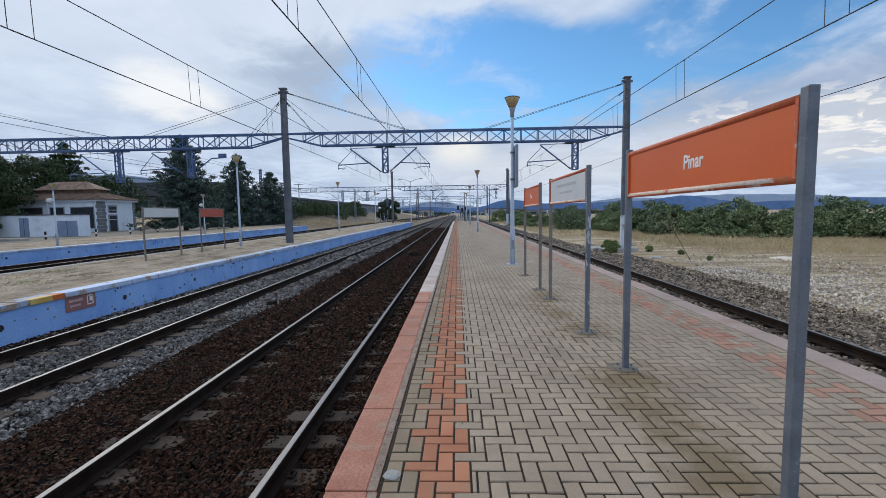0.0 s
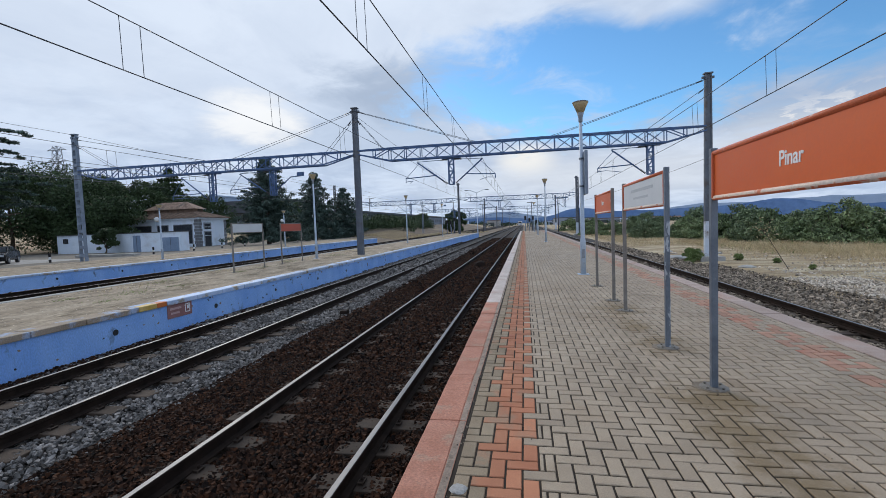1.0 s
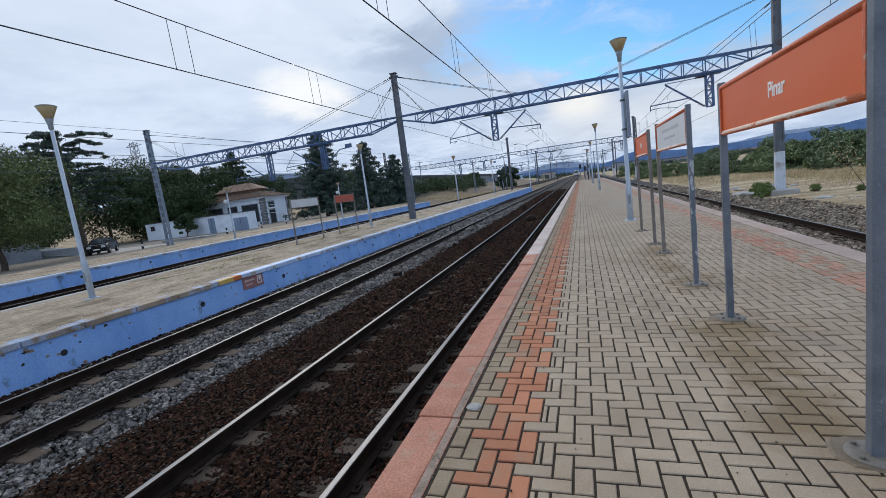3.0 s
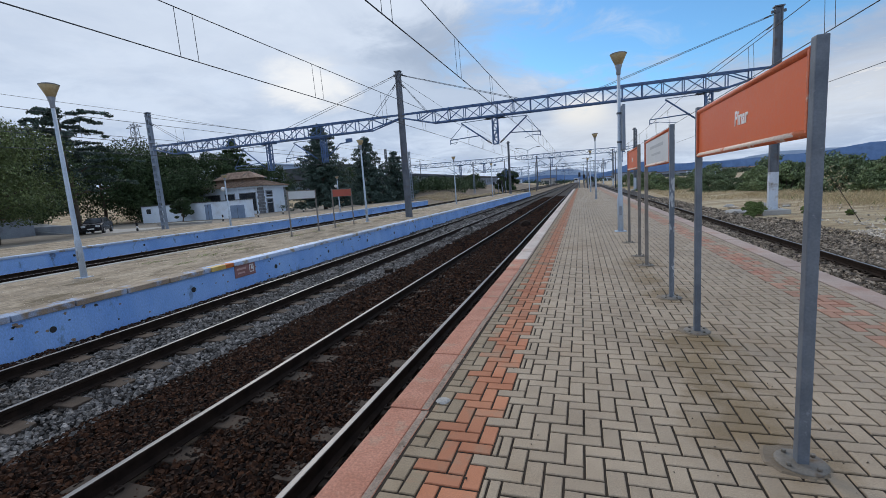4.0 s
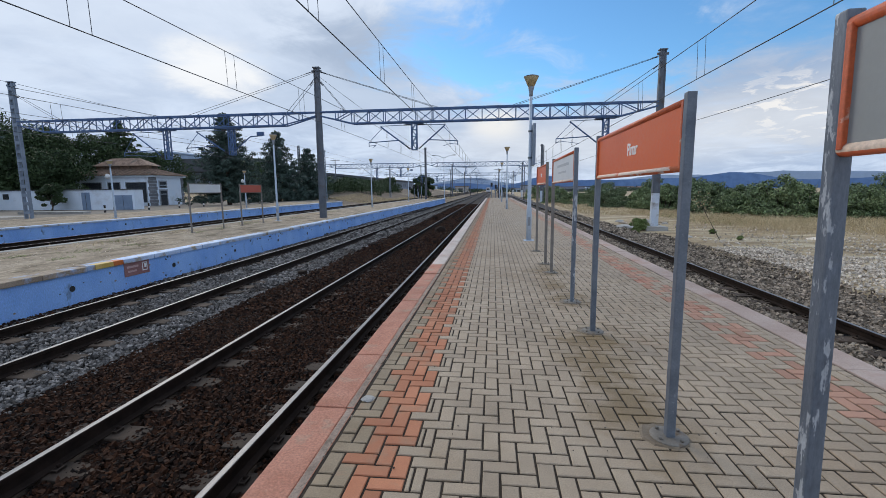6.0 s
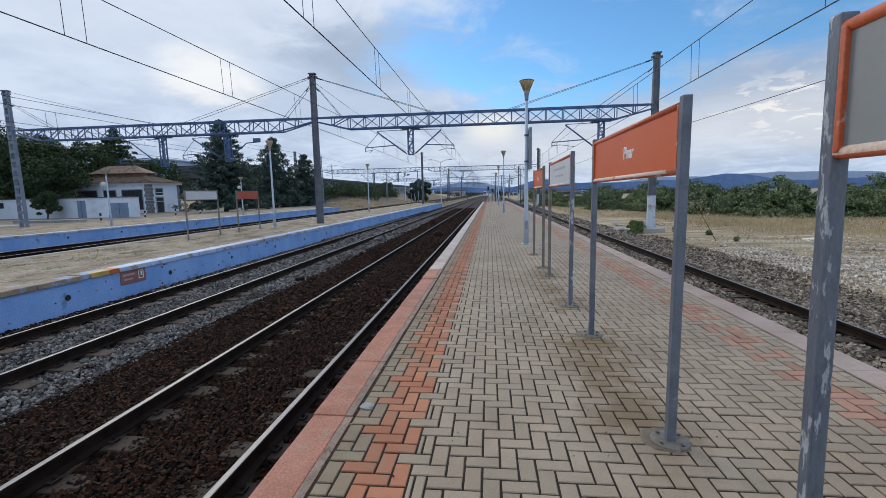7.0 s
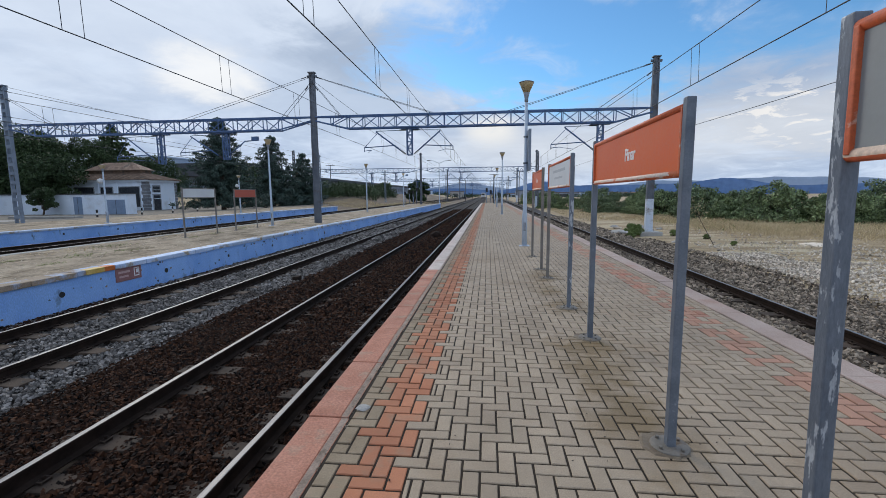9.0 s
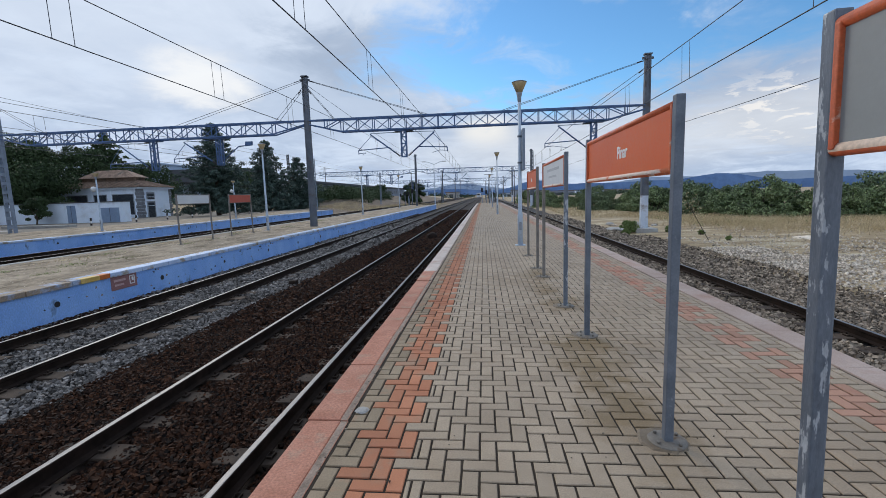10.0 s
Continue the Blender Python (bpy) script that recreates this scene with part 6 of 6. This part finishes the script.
# ---- ballast ----
CUBE = np.array([(x, y, z) for x in (-1, 1) for y in (-1, 1) for z in (-1, 1)], float)
CUBE_F = np.array([(0, 1, 3, 2), (4, 6, 7, 5), (0, 4, 5, 1), (2, 3, 7, 6), (0, 2, 6, 4), (1, 5, 7, 3)])


def stones(name, label, zones, mat, seed, rails=()):
    """Angular broken stones strewn over zones (x0, x1, y0, y1, per square metre, half size, level)."""
    rs = np.random.RandomState(seed)
    vv = []
    for x0, x1, y0, y1, dens, size, z in zones:
        n = int((x1 - x0) * (y1 - y0) * dens)
        p = np.column_stack([x0 + (x1 - x0) * rs.random(n), y0 + (y1 - y0) * rs.random(n), np.zeros(n)])
        for rx in rails:
            p = p[np.abs(p[:, 0] - rx) > 0.085]
        n = len(p)
        p[:, 2] = z + rs.random(n) * size * 1.3
        for rx in rails:
            p[:, 2] -= 0.035 * np.exp(-((p[:, 0] - rx) / 0.22) ** 2)
        s = size * (0.55 + 0.75 * rs.random((n, 1, 1))) * (0.6 + 0.55 * rs.random((n, 1, 3)))
        v = CUBE[None] * s * (0.75 + 0.45 * rs.random((n, 8, 1)))
        q = rs.normal(size=(n, 4))
        q /= np.linalg.norm(q, axis=1)[:, None]
        w, x, y, zq = q.T
        rot = np.stack([1 - 2 * (y * y + zq * zq), 2 * (x * y - w * zq), 2 * (x * zq + w * y), 2 * (x * y + w * zq), 1 - 2 * (x * x + zq * zq), 2 * (y * zq - w * x),
                        2 * (x * zq - w * y), 2 * (y * zq + w * x), 1 - 2 * (x * x + y * y)], -1).reshape(n, 3, 3)
        vv.append(np.einsum("nij,nkj->nki", rot, v) + p[:, None])
    vv = np.concatenate(vv)
    n = len(vv)
    f = (CUBE_F[None] + 8 * np.arange(n)[:, None, None]).reshape(-1, 4)
    return tagged(new(name, raw_mesh(name, vv.reshape(-1, 3), f, mat)), label, "ballast", "", "stuff")


stones("ballast_stones", "rust-brown broken ballast stones between and beside the rails", (
    (-5.0, -0.72, -6, 0.5, 200, 0.034, -0.925), (-5.0, -0.72, 0.5, 7.5, 1350, 0.0185, -0.925), (-5.0, -0.72, 7.5, 16, 470, 0.028, -0.925), (-5.0, -0.72, 16, 34, 170, 0.040, -0.93), (-5.0, -0.72, 34, 70, 42, 0.062, -0.935)), STONE_BROWN, 201, (-1.68, -3.42))
# the last zone's dark stones deepen the painted shade under the station-side wall
stones("ballast_stones", "dark stones heaped at the foot of the blue wall", ((-8.70, -8.40, 1, 24, 620, 0.024, -0.935), (-8.70, -8.45, 24, 60, 130, 0.04, -0.935), (-22.9, -22.2, 6, 40, 60, 0.06, -0.95)), STONE_BROWN, 206)
stones("ballast_stones", "grey broken ballast stones along the blue wall", (
    (-8.70, -4.85, -5, 1, 150, 0.036, -0.94), (-8.70, -4.85, 1, 10, 620, 0.0215, -0.94), (-8.70, -4.85, 10, 22, 280, 0.034, -0.94), (-8.70, -4.85, 22, 45, 70, 0.065, -0.94)), STONE_GREY, 202, (-6.02, -7.76))
stones("ballast_stones", "dusty brown-grey ballast stones beside the field", (
    (3.75, 8.6, -5, 2.5, 120, 0.038, -0.95), (3.75, 8.6, 2.5, 11, 430, 0.026, -0.95), (3.75, 8.4, 11, 24, 230, 0.036, -0.955), (3.75, 8.4, 24, 48, 60, 0.06, -0.955), (8.4, 9.3, 3, 24, 110, 0.028, -0.93)), STONE_MIXED, 203, (4.63, 6.37))
stones("pale_gravel", "pale loose gravel spread between the track and the field", (
    (9.0, 12.2, 4, 12, 75, 0.024, -0.90), (9.2, 11.4, 12, 18, 130, 0.028, -0.895), (11.2, 14.0, 9, 15.5, 80, 0.027, -0.895), (10, 17, 5, 22, 14, 0.03, -0.895), (12, 34, 7, 30, 3, 0.03, -0.895)), STONE_PALE, 204)
stones("ballast_stones", "grey ballast stones of the loop tracks", ((-19.9, -16.8, 8, 40, 70, 0.05, -0.95),), STONE_GREY, 205, (-22.0, -20.26))

stones("grit", "small pebbles and grit on the sandy platform", ((-13.5, -9.1, 4, 16, 14, 0.007, -0.138), (-13.5, -9.1, 16, 34, 4, 0.010, -0.138)), STONE_PALE, 207)

stones("grit", "crumbs of soil and grit along the joint of the kerb", ((-0.50, -0.45, 0.8, 9, 420, 0.0035, -0.001),), STONE_MIXED, 208)
stones("grit", "scattered pebbles and leaf crumbs on the pavers", ((-0.4, 3.4, 1.2, 9, 3, 0.0042, 0.002), (0.9, 1.9, 1.9, 4.2, 12, 0.004, 0.002)), STONE_MIXED, 209)

# ---- pavers ----
X0, X1 = -0.460, 3.418
SEAM = 0.075   # the bricks laid across this line, beside the red band, are cut lengthwise


def brick_kind(x, y, rnd):
    if -0.29 < x < 0.02:
        return 1
    if x <= -0.29:
        return 3
    if 2.88 < x < 3.22 and rnd < 0.75:
        return 2
    return 0


def brick_shape(dx, dy):
    """A paver dx by dy, its rim chamfered: verts about its middle, quads."""
    g, c = 0.0064, 0.0045
    a, b = dx / 2 - g, dy / 2 - g
    v = [(s * (a - c), t * (b - c), 0.0) for s, t in ((-1, -1), (1, -1), (1, 1), (-1, 1))]
    v += [(s * a, t * b, -0.004) for s, t in ((-1, -1), (1, -1), (1, 1), (-1, 1))]
    v += [(s * a, t * b, -0.05) for s, t in ((-1, -1), (1, -1), (1, 1), (-1, 1))]
    f = [(0, 1, 2, 3)]
    for k in (0, 4):
        for i in range(4):
            j = (i + 1) % 4
            f.append((k + 4 + i, k + 4 + j, k + j, k + i))
    return np.array(v), np.array(f)


MATS = (PAVER, PAVER_RED, PAVER_FADED, PAVER_DIRTY)
shared = {}
rest = {k: ([], []) for k in range(4)}
pq = random.Random(77)
U = 0.1
near_count = 0
nx, ny = int((X1 - X0) / U) + 1, int((P1_END + 7) / U)
for r_ in range(ny):
    for c_ in range(nx):
        k = (c_ + r_) % 4
        if k == 0:
            w_, h_ = 2, 1
        elif k == 2:
            w_, h_ = 1, 2
        elif k == 1 and c_ == 0:
            w_, h_ = 1, 1
        else:
            continue
        xa, ya = X0 + c_ * U, -7 + r_ * U
        xb, yb = min(xa + w_ * U, X1), ya + h_ * U
        cuts = [xa, SEAM, xb] if k == 2 and xa + 0.005 < SEAM < xb - 0.005 else [xa, xb]
        for pa, pb in zip(cuts, cuts[1:]):
            if pb - pa < 0.03:
                continue
            mx, my = (pa + pb) / 2, (ya + yb) / 2
            kind = brick_kind(mx, my, pq.random())
            key = (round(pb - pa, 3), round(yb - ya, 3), kind)
            tilt = (pq.gauss(0, 0.35), pq.gauss(0, 0.35), pq.gauss(0, 0.5))
            dz = pq.gauss(0, 0.0012)
            if -0.47 < mx < 1.55 and 1.3 < my < 4.25 and near_count < 300:
                if key not in shared:
                    v, f = brick_shape(key[0], key[1])
                    shared[key] = raw_mesh("brick", v, f, MATS[kind])
                ob = new("brick", shared[key])
                ob.parent = p1
                ob.matrix_basis = pose(mx, my, dz, *tilt)
                near_count += 1
            else:
                v, f = brick_shape(key[0], key[1])
                tx, ty = math.radians(tilt[0]), math.radians(tilt[1])
                v = v + np.array([mx, my, dz])
                v[:, 2] += (v[:, 1] - my) * tx - (v[:, 0] - mx) * ty
                vs, fs = rest[kind]
                fs.append(f + 12 * len(vs))
                vs.append(v)
for kind, (vs, fs) in rest.items():
    ob = new("brick_field", raw_mesh("brick_field", np.concatenate(vs), np.concatenate(fs), MATS[kind]))
    ob.parent = p1
    ob["kind"] = "stuff"
